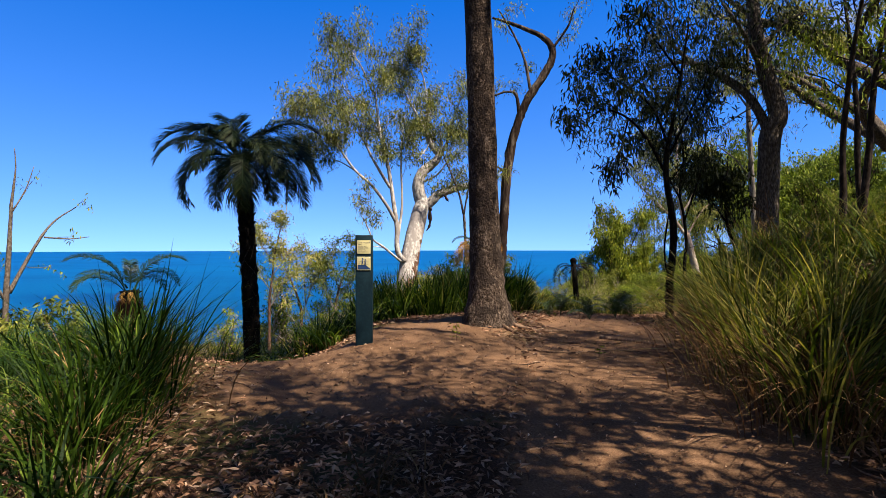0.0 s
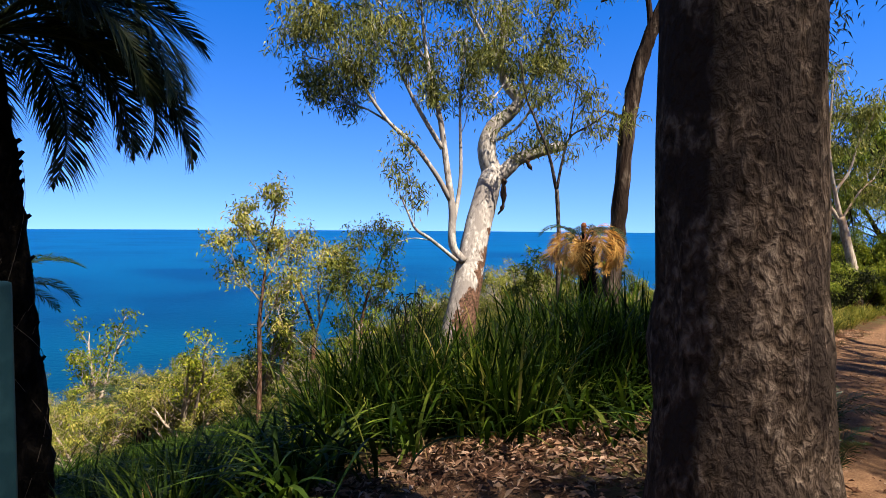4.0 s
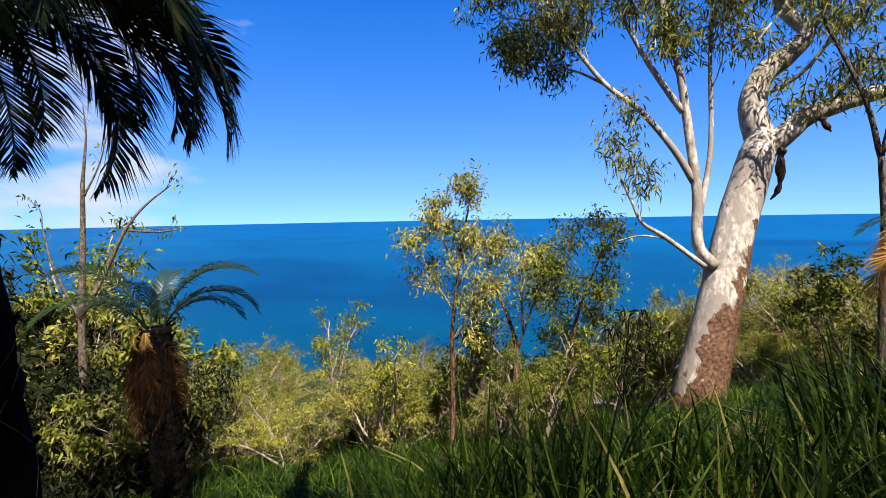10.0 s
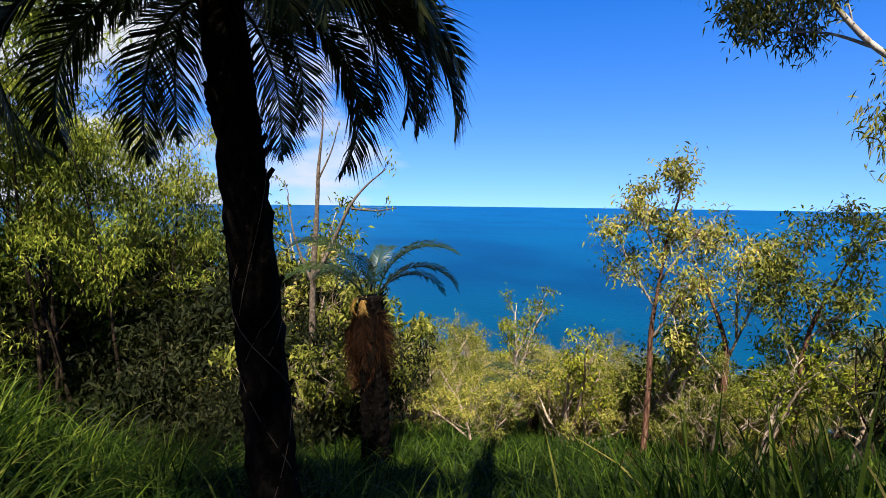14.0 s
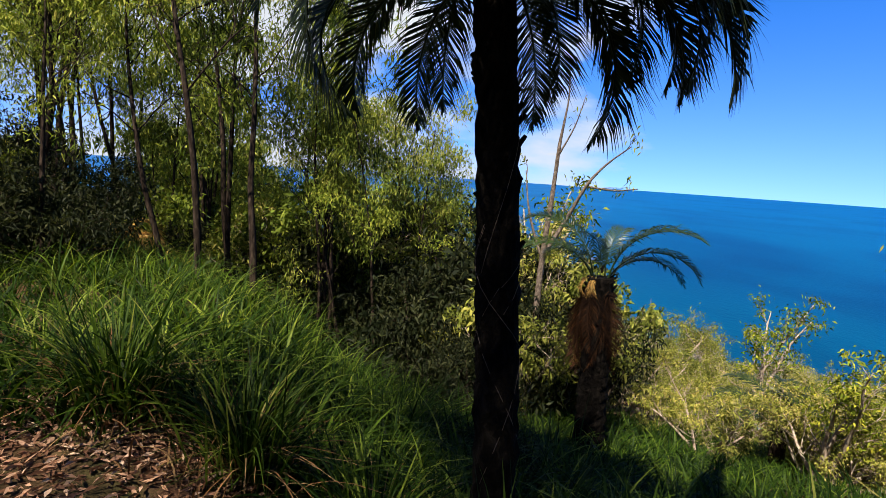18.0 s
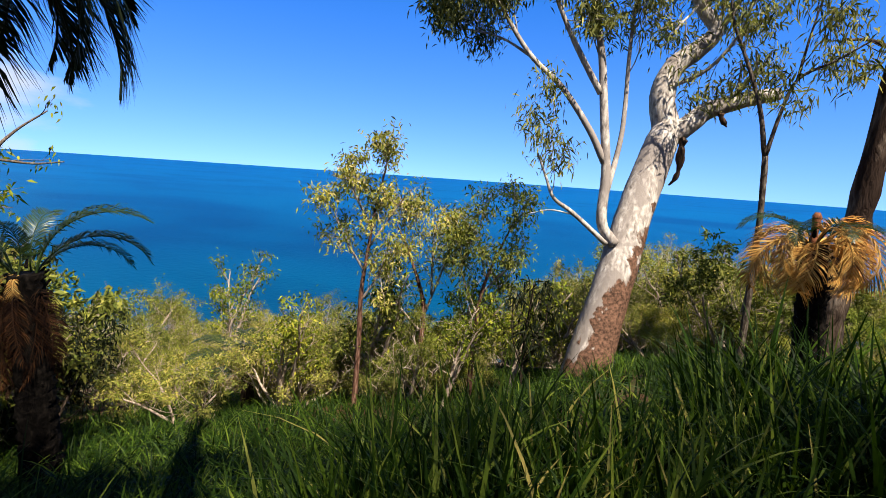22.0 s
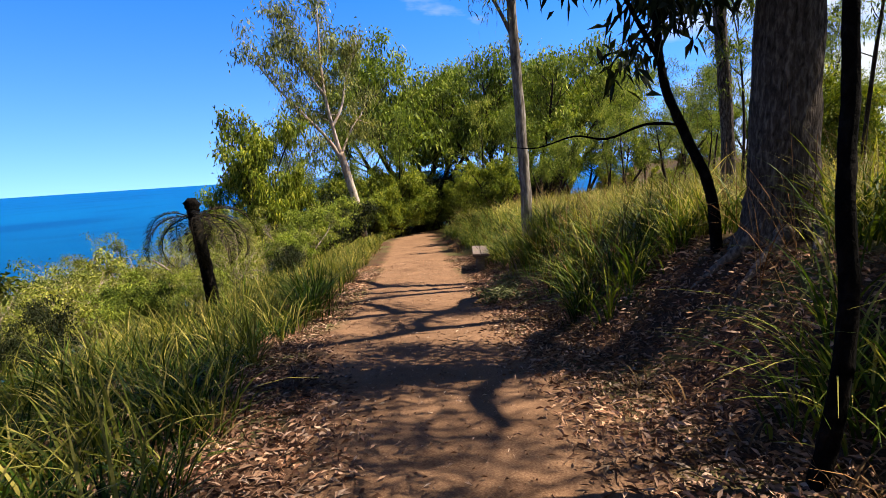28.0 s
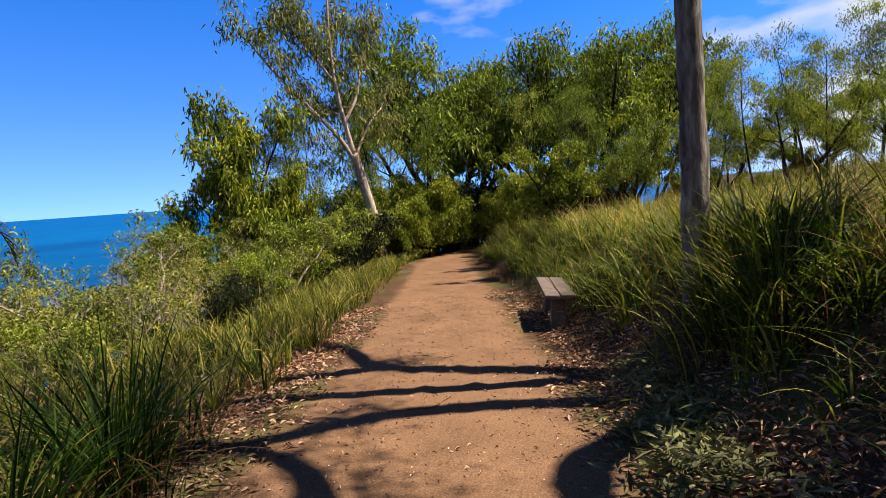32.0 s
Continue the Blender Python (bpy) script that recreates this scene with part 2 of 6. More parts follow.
def bark(name, dark, mid, light, scale=6.0, stretch=(1, 1, 0.25), bump=0.6, blotch=None, rough=0.9, dist=0.02, stocking=None, slant=0.0):
    mt, nt, p = material(name, rough, 0.04)
    fine = noise_at(nt, scale * 4, 8, stretch=stretch, distort=0.4)
    big = noise_at(nt, scale * 0.6, 4, stretch=stretch, distort=0.8)
    dark, mid, light = (tuple(0.78 * c for c in rgb) for rgb in (dark, mid, light))
    col = ramp(nt, fine, [(0.3, dark), (0.5, mid), (0.7, light)])
    if blotch:
        col = mixed(nt, ramp(nt, big, [(0.48, (0, 0, 0)), (0.56, (1, 1, 1))]), col, blotch)
    if stocking is not None:
        xyz = nt.nodes.new("ShaderNodeSeparateXYZ")
        nt.links.new(nt.nodes.new("ShaderNodeNewGeometry").outputs["Position"], xyz.inputs[0])
        up = nt.nodes.new("ShaderNodeMath")
        up.operation = "MULTIPLY_ADD"
        nt.links.new(noise_at(nt, 3.0, 7, stretch=(1, 1, 0.7), distort=0.6), up.inputs[0])
        up.inputs[1].default_value = 2.6
        nt.links.new(xyz.outputs["Z"], up.inputs[2])
        tilt = nt.nodes.new("ShaderNodeMath")
        tilt.operation, tilt.inputs[1].default_value = "MULTIPLY_ADD", -slant
        nt.links.new(xyz.outputs["X"], tilt.inputs[0])
        nt.links.new(up.outputs[0], tilt.inputs[2])
        rng_ = nt.nodes.new("ShaderNodeMapRange")
        rng_.inputs["From Min"].default_value, rng_.inputs["From Max"].default_value = stocking + 1.25, stocking + 1.35
        nt.links.new(tilt.outputs[0], rng_.inputs["Value"])
        rough_bark = ramp(nt, noise_at(nt, 22, 6), [(0.35, (0.035, 0.02, 0.014)), (0.65, (0.14, 0.075, 0.05))])
        above = nt.nodes.new("ShaderNodeMapRange")
        above.inputs["From Min"].default_value, above.inputs["From Max"].default_value = 1.7, 1.9
        nt.links.new(xyz.outputs["Z"], above.inputs["Value"])
        smooth_part = nt.nodes.new("ShaderNodeMath")
        smooth_part.operation = "MAXIMUM"
        nt.links.new(rng_.outputs[0], smooth_part.inputs[0])
        nt.links.new(above.outputs[0], smooth_part.inputs[1])
        col = mixed(nt, smooth_part.outputs[0], rough_bark, col)
    nt.links.new(col, p.inputs["Base Color"])
    bumped(nt, p, fine, bump, dist)
    return mt


def foliage(name, stops, rough=0.55, through=0.24, tint=(1.2, 1.35, 0.5), spec=0.06, vary=0.25):
    """Leaf stuff: colour differs from leaf to leaf, and some light comes through."""
    mt, nt, p = material(name, rough, spec)
    g = nt.nodes.new("ShaderNodeNewGeometry")
    oi = nt.nodes.new("ShaderNodeObjectInfo")
    ad = nt.nodes.new("ShaderNodeMath")
    ad.operation = "MULTIPLY_ADD"
    nt.links.new(oi.outputs["Random"], ad.inputs[0])
    ad.inputs[1].default_value = vary
    nt.links.new(g.outputs["Random Per Island"], ad.inputs[2])
    sc = nt.nodes.new("ShaderNodeMath")
    sc.operation = "MULTIPLY"
    nt.links.new(ad.outputs[0], sc.inputs[0])
    sc.inputs[1].default_value = 1 / (1 + vary)
    col = ramp(nt, sc.outputs[0], [(at_, tuple(0.76 * c for c in rgb)) for at_, rgb in stops])
    # noise patches paint sunlit and shaded clumps into the leaf colour
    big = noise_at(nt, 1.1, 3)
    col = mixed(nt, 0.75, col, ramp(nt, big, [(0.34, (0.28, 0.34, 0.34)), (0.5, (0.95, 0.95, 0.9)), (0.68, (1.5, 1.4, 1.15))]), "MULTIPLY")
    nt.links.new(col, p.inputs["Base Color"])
    tr = nt.nodes.new("ShaderNodeBsdfTranslucent")
    tc = mixed(nt, 1.0, col, tint, "MULTIPLY")
    nt.links.new(tc, tr.inputs["Color"])
    ms = nt.nodes.new("ShaderNodeMixShader")
    ms.inputs[0].default_value = through
    nt.links.new(p.outputs[0], ms.inputs[1])
    nt.links.new(tr.outputs[0], ms.inputs[2])
    nt.links.new(ms.outputs[0], nt.nodes["Material Output"].inputs["Surface"])
    return mt


M_EUC = foliage("gum_leaf", [(0.0, (0.040, 0.050, 0.013)), (0.35, (0.130, 0.142, 0.044)), (0.75, (0.28, 0.265, 0.085)), (1.0, (0.46, 0.38, 0.17))], tint=(1.3, 1.35, 0.45))
# near-black gum leaf: the shade on crowns and understory is in its colour
M_EUCSHADE = foliage("gum_leaf_shaded", [(0.0, (0.006, 0.010, 0.005)), (0.6, (0.016, 0.021, 0.009)), (1.0, (0.042, 0.045, 0.018))], through=0.22)
M_BRIGHT = foliage("bright_leaf", [(0.0, (0.0375, 0.0625, 0.0075)), (0.5, (0.1438, 0.1750, 0.0163)), (1.0, (0.3500, 0.3250, 0.0425))])
M_SCRUB = foliage("scrub_leaf", [(0.0, (0.038, 0.052, 0.010)), (0.38, (0.140, 0.160, 0.028)), (0.75, (0.30, 0.28, 0.064)), (1.0, (0.44, 0.33, 0.15))], vary=0.8)
M_WOODS = foliage("woodland_leaf", [(0.0, (0.0293, 0.0486, 0.0076)), (0.45, (0.1310, 0.1728, 0.0238)), (0.8, (0.2933, 0.3132, 0.0497)), (1.0, (0.4819, 0.4212, 0.1296))], vary=0.5)
# near-black low stops put the shade between blades into the blade colour
M_GRASS = foliage("grass_blade", [(0.0, (0.004, 0.011, 0.002)), (0.5, (0.018, 0.040, 0.004)), (0.76, (0.058, 0.098, 0.010)), (0.92, (0.16, 0.20, 0.030)), (1.0, (0.32, 0.25, 0.085))], rough=0.5, through=0.3)
M_GOLD = foliage("seeding_grass_blade", [(0.0, (0.0188, 0.0314, 0.0045)), (0.4, (0.1117, 0.1210, 0.0168)), (0.72, (0.2940, 0.2408, 0.0616)), (1.0, (0.5880, 0.4368, 0.1680))], rough=0.55, through=0.3)
M_BANK = foliage("bank_grass_blade", [(0.0, (0.0139, 0.0264, 0.0033)), (0.45, (0.0578, 0.0858, 0.0099)), (0.75, (0.1617, 0.1705, 0.0242)), (0.92, (0.3465, 0.2860, 0.0715)), (1.0, (0.5198, 0.3850, 0.1430))], rough=0.5, through=0.3)
M_STRAW = foliage("dead_grass_blade", [(0.0, (0.07, 0.030, 0.014)), (0.5, (0.19, 0.10, 0.045)), (1.0, (0.34, 0.22, 0.11))], rough=0.8, through=0.15, tint=(1.1, 1.0, 0.8))
M_FROND = foliage("palm_leaflet", [(0.0, (0.0102, 0.0204, 0.0085)), (0.6, (0.0238, 0.0374, 0.0153)), (1.0, (0.0850, 0.0850, 0.0272))], rough=0.5, through=0.14, spec=0.1)
M_FRONDY = foliage("young_palm_leaflet", [(0.0, (0.010, 0.022, 0.006)), (1.0, (0.032, 0.056, 0.011))], rough=0.4, through=0.2, spec=0.3)
M_DRYFROND = foliage("dry_palm_leaflet", [(0.0, (0.26, 0.10, 0.026)), (0.45, (0.52, 0.28, 0.075)), (1.0, (0.68, 0.46, 0.17))], rough=0.7, through=0.2, tint=(1.1, 1.0, 0.8))
M_BROWNFROND = foliage("dead_palm_leaflet", [(0.0, (0.007, 0.0035, 0.0025)), (0.6, (0.024, 0.011, 0.006)), (1.0, (0.10, 0.042, 0.018))], rough=0.8, through=0.1, tint=(1.1, 1.0, 0.8))
M_LITTER = foliage("fallen_leaf", [(0.0, (0.060, 0.027, 0.017)), (0.4, (0.225, 0.115, 0.073)), (0.75, (0.43, 0.26, 0.18)), (1.0, (0.64, 0.48, 0.38))], rough=0.7, through=0.05, tint=(1, 1, 1))
M_CUT = foliage("cut_leaf", [(0.0, (0.07, 0.08, 0.035)), (0.6, (0.16, 0.16, 0.075)), (1.0, (0.28, 0.25, 0.14))], rough=0.6, through=0.15)

M_WHITE = bark("smooth_gum_bark", (0.16, 0.135, 0.122), (0.37, 0.325, 0.295), (0.60, 0.55, 0.51), 4.6, (1, 1, 0.42), 0.6, blotch=(0.20, 0.172, 0.158), rough=0.8, stocking=3.25, slant=2.6)
M_PALE = bark("pale_limb_bark", (0.20, 0.15, 0.115), (0.38, 0.30, 0.24), (0.52, 0.43, 0.36), 3.0, (1, 1, 0.3), 0.4, blotch=(0.24, 0.16, 0.11), rough=0.8, stocking=-2.2)
M_BROWN = bark("rough_brown_bark", (0.018, 0.011, 0.008), (0.055, 0.034, 0.023), (0.13, 0.08, 0.053), 5.0, (1, 1, 0.3), 0.9, rough=0.95, dist=0.04)
M_GREY = bark("grey_bark", (0.022, 0.016, 0.012), (0.070, 0.054, 0.044), (0.17, 0.14, 0.115), 9.0, (1, 1, 0.3), 1.0, rough=0.95, dist=0.03)
M_BIG = bark("ridged_bark", (0.014, 0.009, 0.006), (0.068, 0.046, 0.034), (0.20, 0.148, 0.116), 11.0, (1, 1, 0.6), 1.0, blotch=(0.03, 0.021, 0.017), rough=0.95, dist=0.05)
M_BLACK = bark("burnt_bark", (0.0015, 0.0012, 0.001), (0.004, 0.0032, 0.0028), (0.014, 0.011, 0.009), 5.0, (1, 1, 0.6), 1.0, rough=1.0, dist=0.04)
M_TWIG = bark("pale_twig_bark", (0.13, 0.095, 0.072), (0.29, 0.22, 0.17), (0.47, 0.39, 0.32), 6.0, (1, 1, 0.3), 0.3)
M_RED = bark("stringy_red_bark", (0.035, 0.018, 0.012), (0.11, 0.055, 0.038), (0.22, 0.13, 0.095), 8.0, (1, 1, 0.2), 0.8)
M_SOOT = bark("scrub_bark", (0.008, 0.0055, 0.004), (0.024, 0.017, 0.013), (0.062, 0.044, 0.033), 6.0, (1, 1, 0.3), 0.5)

# ---------------------------------------------------------------- lie of the land
TRACK = np.array([(0.6, -14, 0.05), (0.6, -6, 0.1), (0.6, -2, 0.16), (0.8, 1.5, 0.22), (1.3, 4.5, 0.36), (2.0, 7.6, 0.34), (3.1, 10.4, 0.05), (5.0, 13.4, -0.42),
                  (7.3, 16.6, -0.91), (9.7, 19.8, -1.31), (12.4, 23.5, -1.68), (16.5, 29.2, -2.25), (20.6, 34.8, -2.85), (24.5, 38.2, -3.2), (30, 40.5, -3.5), (42, 44, -3.8)])
_t = smoothed(TRACK, 10)


def track(x, y):
    """Distance left of the track's middle, and its height there."""
    x, y = np.asarray(x, float), np.asarray(y, float)
    best, side, zc = np.full(x.shape, 1e9), np.zeros(x.shape), np.zeros(x.shape)
    for a, b in zip(_t[:-1], _t[1:]):
        dx, dy = b[0] - a[0], b[1] - a[1]
        s = np.clip(((x - a[0]) * dx + (y - a[1]) * dy) / (dx * dx + dy * dy), 0, 1)
        px, py = x - a[0] - s * dx, y - a[1] - s * dy
        d = np.hypot(px, py)
        near = d < best
        best = np.where(near, d, best)
        side = np.where(near, np.sign(dx * py - dy * px) * d, side)
        zc = np.where(near, a[2] + s * (b[2] - a[2]), zc)
    return side, zc


def step(a, b, v):
    s = np.clip((np.asarray(v, float) - a) / (b - a), 0, 1)
    return s * s * (3 - 2 * s)


_ph = np.random.default_rng(5).uniform(0, 6.28, (12, 3))
_fr = np.random.default_rng(6).normal(size=(12, 2))


def lumps(x, y, scale):
    z = 0
    for (fx, fy), ph in zip(_fr, _ph):
        z = z + np.sin(x * fx * scale + ph[0]) * np.cos(y * fy * scale + ph[1])
    return z / 12


def seaward(x, y):
    return (x + 0.3) * -0.5 + (y - 8.0) * 0.866


def land(x, y):
    x, y = np.asarray(x, float), np.asarray(y, float)
    d, zc = track(x, y)
    e = seaward(x, y)
    left = np.maximum(d - 1.5, 0)
    drop = (0.09 * np.minimum(left, 2.5) + 0.26 * np.clip(left - 2.5, 0, 5) + 0.40 * np.maximum(left - 7.5, 0)) * step(-0.5, 5.0, e) + 0.04 * np.minimum(left, 6) * (1 - step(-0.5, 5, e))
    west = 0.12 * step(-6, -14, x) * step(12, 2, y) + 0.085 * np.clip(-10.0 - x, 0, 30) * step(4.5, -1.5, y)
    right = np.maximum(-d - 1.5, 0)
    bank = 1.0 * step(0.1, 1.5, right) + 0.06 * np.clip(right - 2.0, 0, 14)
    dip = 0.45 * np.clip(-1.0 - x, 0, 1.7) * step(5.2, 7.2, y) * step(-14, -6, x) * step(26, 14, y)
    mound = 0.06 * np.exp(-(((x - 0.1) / 1.5) ** 2 + ((y - 6.6) / 1.6) ** 2)) + 0.12 * np.exp(-(((x - 0.6) / 0.5) ** 2 + ((y - 6.9) / 0.5) ** 2))
    soft = step(1.2, 2.5, np.abs(d))
    return zc - drop - dip + bank + mound + west + 0.16 * lumps(x, y, 0.9) * soft + 0.02 * lumps(x, y, 3.0)


def ground_at(x, y):
    return float(land(np.array([x]), np.array([y]))[0])


def clearing(x, y):
    """Below 1 on the bare ground of the track and the lookout, above 1 in the growth."""
    x, y = np.asarray(x, float), np.asarray(y, float)
    d, _ = track(x, y)
    look_out = np.maximum(np.hypot((x + 0.7) / 2.6, (y - 5.5) / 2.9), 1 + y - 7.0 - 1.3 * step(-1.3, 0.2, x))
    wide = 1.35 + 0.3 * step(11, 16, y)
    return np.minimum(np.abs(d + 0.3 - 0.25 * step(11, 16, y)) / wide, look_out) + 0.12 * lumps(x, y, 2.3)


def spaced(lo, hi, far_lo, far_hi, h):
    core = list(np.arange(lo, hi, h))
    g, s = [], h
    v = lo
    while v > far_lo:
        s *= 1.22
        v -= s
        g.insert(0, v)
    k, s = [], h
    v = core[-1]
    while v < far_hi:
        s *= 1.22
        v += s
        k.append(v)
    return np.array(g + core + k)


_gx, _gy = spaced(-9, 16, -420, 420, 0.16), spaced(-5, 28, -420, 420, 0.16)
_X, _Y = np.meshgrid(_gx, _gy, indexing="ij")
_Z = np.maximum(land(_X, _Y), -45)
_c = clearing(_X, _Y)
_Z += np.random.default_rng(1).normal(size=_Z.shape) * 0.006
_nx, _ny = _X.shape
_i, _j = np.meshgrid(np.arange(_nx - 1), np.arange(_ny - 1), indexing="ij")
_q = np.stack([_i * _ny + _j, (_i + 1) * _ny + _j, (_i + 1) * _ny + _j + 1, _i * _ny + _j + 1], -1).reshape(-1, 4)

M_SOIL, nt, p = material("packed_earth", 0.95, 0.05)
at = nt.nodes.new("ShaderNodeAttribute")
at.attribute_name = "worn"
grit = noise_at(nt, 80, 8)
patch = noise_at(nt, 1.6, 5, distort=0.6)
pale = ramp(nt, grit, [(0.3, (0.080, 0.040, 0.022)), (0.55, (0.132, 0.074, 0.042)), (0.75, (0.195, 0.120, 0.074))])
pale = mixed(nt, 0.6, pale, ramp(nt, patch, [(0.3, (0.50, 0.46, 0.43)), (0.5, (0.9, 0.88, 0.86)), (0.7, (1.2, 1.18, 1.14))]), "MULTIPLY")
dark = ramp(nt, grit, [(0.3, (0.016, 0.008, 0.005)), (0.6, (0.062, 0.032, 0.019)), (0.8, (0.12, 0.064, 0.040))])
edge = nt.nodes.new("ShaderNodeMath")
edge.operation = "MULTIPLY_ADD"
nt.links.new(noise_at(nt, 3.5, 6, distort=0.5), edge.inputs[0])
edge.inputs[1].default_value = 0.7
nt.links.new(at.outputs["Fac"], edge.inputs[2])
fac = ramp(nt, edge.outputs[0], [(0.55, (0, 0, 0)), (0.95, (1, 1, 1))])
dark = mixed(nt, ramp(nt, noise_at(nt, 0.7, 5, distort=0.5), [(0.45, (0, 0, 0)), (0.6, (1, 1, 1))]), dark, mixed(nt, grit, (0.02, 0.022, 0.007), (0.09, 0.075, 0.028)))
nt.links.new(mixed(nt, fac, dark, pale), p.inputs["Base Color"])
bumped(nt, p, mixed(nt, 0.5, grit, noise_at(nt, 9, 5)), 0.45, 0.02)
_me = mesh("ground", np.stack([_X, _Y, _Z], -1).reshape(-1, 3), _q, None, M_SOIL, True)
_a = _me.attributes.new("worn", "FLOAT", "POINT")
_a.data.foreach_set("value", (1 - step(0.35, 0.9, _c)).astype(np.float32).ravel())
tagged(new("ground", _me), "bare brown earth track and litter-strewn hillside soil", "ground", kind="structure")

M_SEA, nt, p = material("sea_water", 0.5, 0.03)
depth = noise_at(nt, 0.0045, 5, stretch=(1, 1.6, 1), distort=0.7)
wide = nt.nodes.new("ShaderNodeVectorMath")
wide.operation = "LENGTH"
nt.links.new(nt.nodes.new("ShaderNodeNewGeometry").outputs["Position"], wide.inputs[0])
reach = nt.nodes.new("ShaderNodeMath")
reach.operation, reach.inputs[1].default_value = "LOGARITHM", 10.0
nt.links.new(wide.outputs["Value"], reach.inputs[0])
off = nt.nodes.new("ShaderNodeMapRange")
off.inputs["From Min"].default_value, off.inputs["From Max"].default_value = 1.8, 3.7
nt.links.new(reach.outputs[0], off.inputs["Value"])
# colour by distance outward: green under the shore, dark blue, then lighter blue far out
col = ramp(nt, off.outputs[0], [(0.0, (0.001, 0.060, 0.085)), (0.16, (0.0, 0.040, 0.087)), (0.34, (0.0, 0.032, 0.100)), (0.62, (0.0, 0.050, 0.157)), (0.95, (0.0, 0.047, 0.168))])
col = mixed(nt, 1.0, col, ramp(nt, depth, [(0.36, (0.62, 0.70, 0.80)), (0.5, (1, 1, 1)), (0.7, (1.1, 1.14, 1.08))]), "MULTIPLY")
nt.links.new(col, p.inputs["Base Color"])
bumped(nt, p, noise_at(nt, 0.35, 8, stretch=(1, 1.5, 1)), 0.35, 0.6)
_b = Bag()
_r = np.array([0, 40, 120, 300, 700, 1500, 3000, 4850])
_a = np.linspace(0, 2 * math.pi, 97)[:-1]
_v = np.array([(0 + r * math.cos(a), 10 + r * math.sin(a), -38.0) for r in _r[1:] for a in _a])
_i, _j = np.meshgrid(np.arange(len(_r) - 2), np.arange(96), indexing="ij")
_b.add(_v, np.stack([_i * 96 + _j, (_i + 1) * 96 + _j, (_i + 1) * 96 + (_j + 1) % 96, _i * 96 + (_j + 1) % 96], -1).reshape(-1, 4))
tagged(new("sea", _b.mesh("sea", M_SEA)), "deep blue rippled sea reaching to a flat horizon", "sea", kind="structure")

# ---------------------------------------------------------------- kinds of plants
def clusters(tips, n, spread, length, width, rng, hang=0.9):
    """Leaves round the ends of the twigs, hanging."""
    tips = np.asarray(tips, float)
    c = np.repeat(tips, n, axis=0)
    c = c + rng.normal(size=c.shape) * spread * np.array([1, 1, 0.8])
    d = rng.normal(size=c.shape) * 0.75 + np.array([0, 0, -hang])
    return leaf_arrays(c, d, length, width, rng)


def twigs(bag, start, way, length, radius, rng, depth=2, forks=3, tips=None, sides=5, bend=0.35, rise=0.15):
    """A limb that bends and forks into finer ones; gathers the ends."""
    k = 5
    p = [np.asarray(start, float)]
    w = np.asarray(way, float) / np.linalg.norm(way)
    for _ in range(k):
        w = w + rng.normal(size=3) * bend * 0.35 + np.array([0, 0, rise * 0.3])
        w /= np.linalg.norm(w)
        p.append(p[-1] + w * length / k)
    tube(bag, p, [radius, radius * 0.55], sides, 0.05, rng, cap=False)
    if depth == 0:
        tips.extend(p[2:])
        return
    for f in range(forks):
        s = 0.35 + 0.65 * (f + rng.uniform(0.2, 0.8)) / forks
        i = min(int(s * k), k - 1)
        q = p[i] + (p[i + 1] - p[i]) * (s * k - i)
        t = w + rng.normal(size=3) * 0.75
        twigs(bag, q, t, length * rng.uniform(0.5, 0.75), radius * 0.5, rng, depth - 1, forks, tips, max(3, sides - 1), bend, rise)


def tree(name, label, trunk, radii, limbs, wood, leaf, rng_seed, leaves=10, spread=0.22, size=(0.13, 0.022), twig=(0.8, 2, 3), sides=10, group="", rough=0.06, tip_wood=None, hang=0.9, rise=0.15, bare=0.25):
    """A tree from the curve of its trunk and of its limbs, with forking twigs and a crown of single leaves."""
    rng = np.random.default_rng(rng_seed)
    base = np.array(trunk[0], float)
    root = thing(name, label, "tree", tuple(base), group)
    bag = Bag()
    pts = smoothed([np.array(p, float) - base for p in trunk], 6)
    tube(bag, pts, radii, sides, rough, rng)
    part("trunk", bag.mesh("trunk", wood, True), root)
    tips = []
    fine = Bag()
    for limb in limbs:
        path, r0, r1, sprout = limb
        b = Bag()
        lp = smoothed([np.array(p, float) - base for p in path], 5)
        tube(b, lp, [r0, r1], 8, rough, rng)
        part("limb", b.mesh("limb", tip_wood or wood, True), root)
        for s in np.linspace(bare, 1.0, sprout) if sprout else []:
            i = min(int(s * (len(lp) - 1)), len(lp) - 2)
            way = lp[i + 1] - lp[i]
            way = way / np.linalg.norm(way) + rng.normal(size=3) * 0.7
            twigs(fine, lp[i], way, twig[0] * rng.uniform(0.7, 1.2), max(r1 * 0.5, 0.008), rng, twig[1] - 1, twig[2], tips, 4, rise=rise)
    if fine.n:
        tagged(part("branchwork", fine.mesh("branchwork", tip_wood or wood, True), root), kind="stuff")
    if tips:
        v, t = clusters(tips, leaves, spread, size[0], size[1], rng, hang)
        tagged(part("crown", mesh("crown", v, None, t, leaf), root), kind="stuff")
    return root


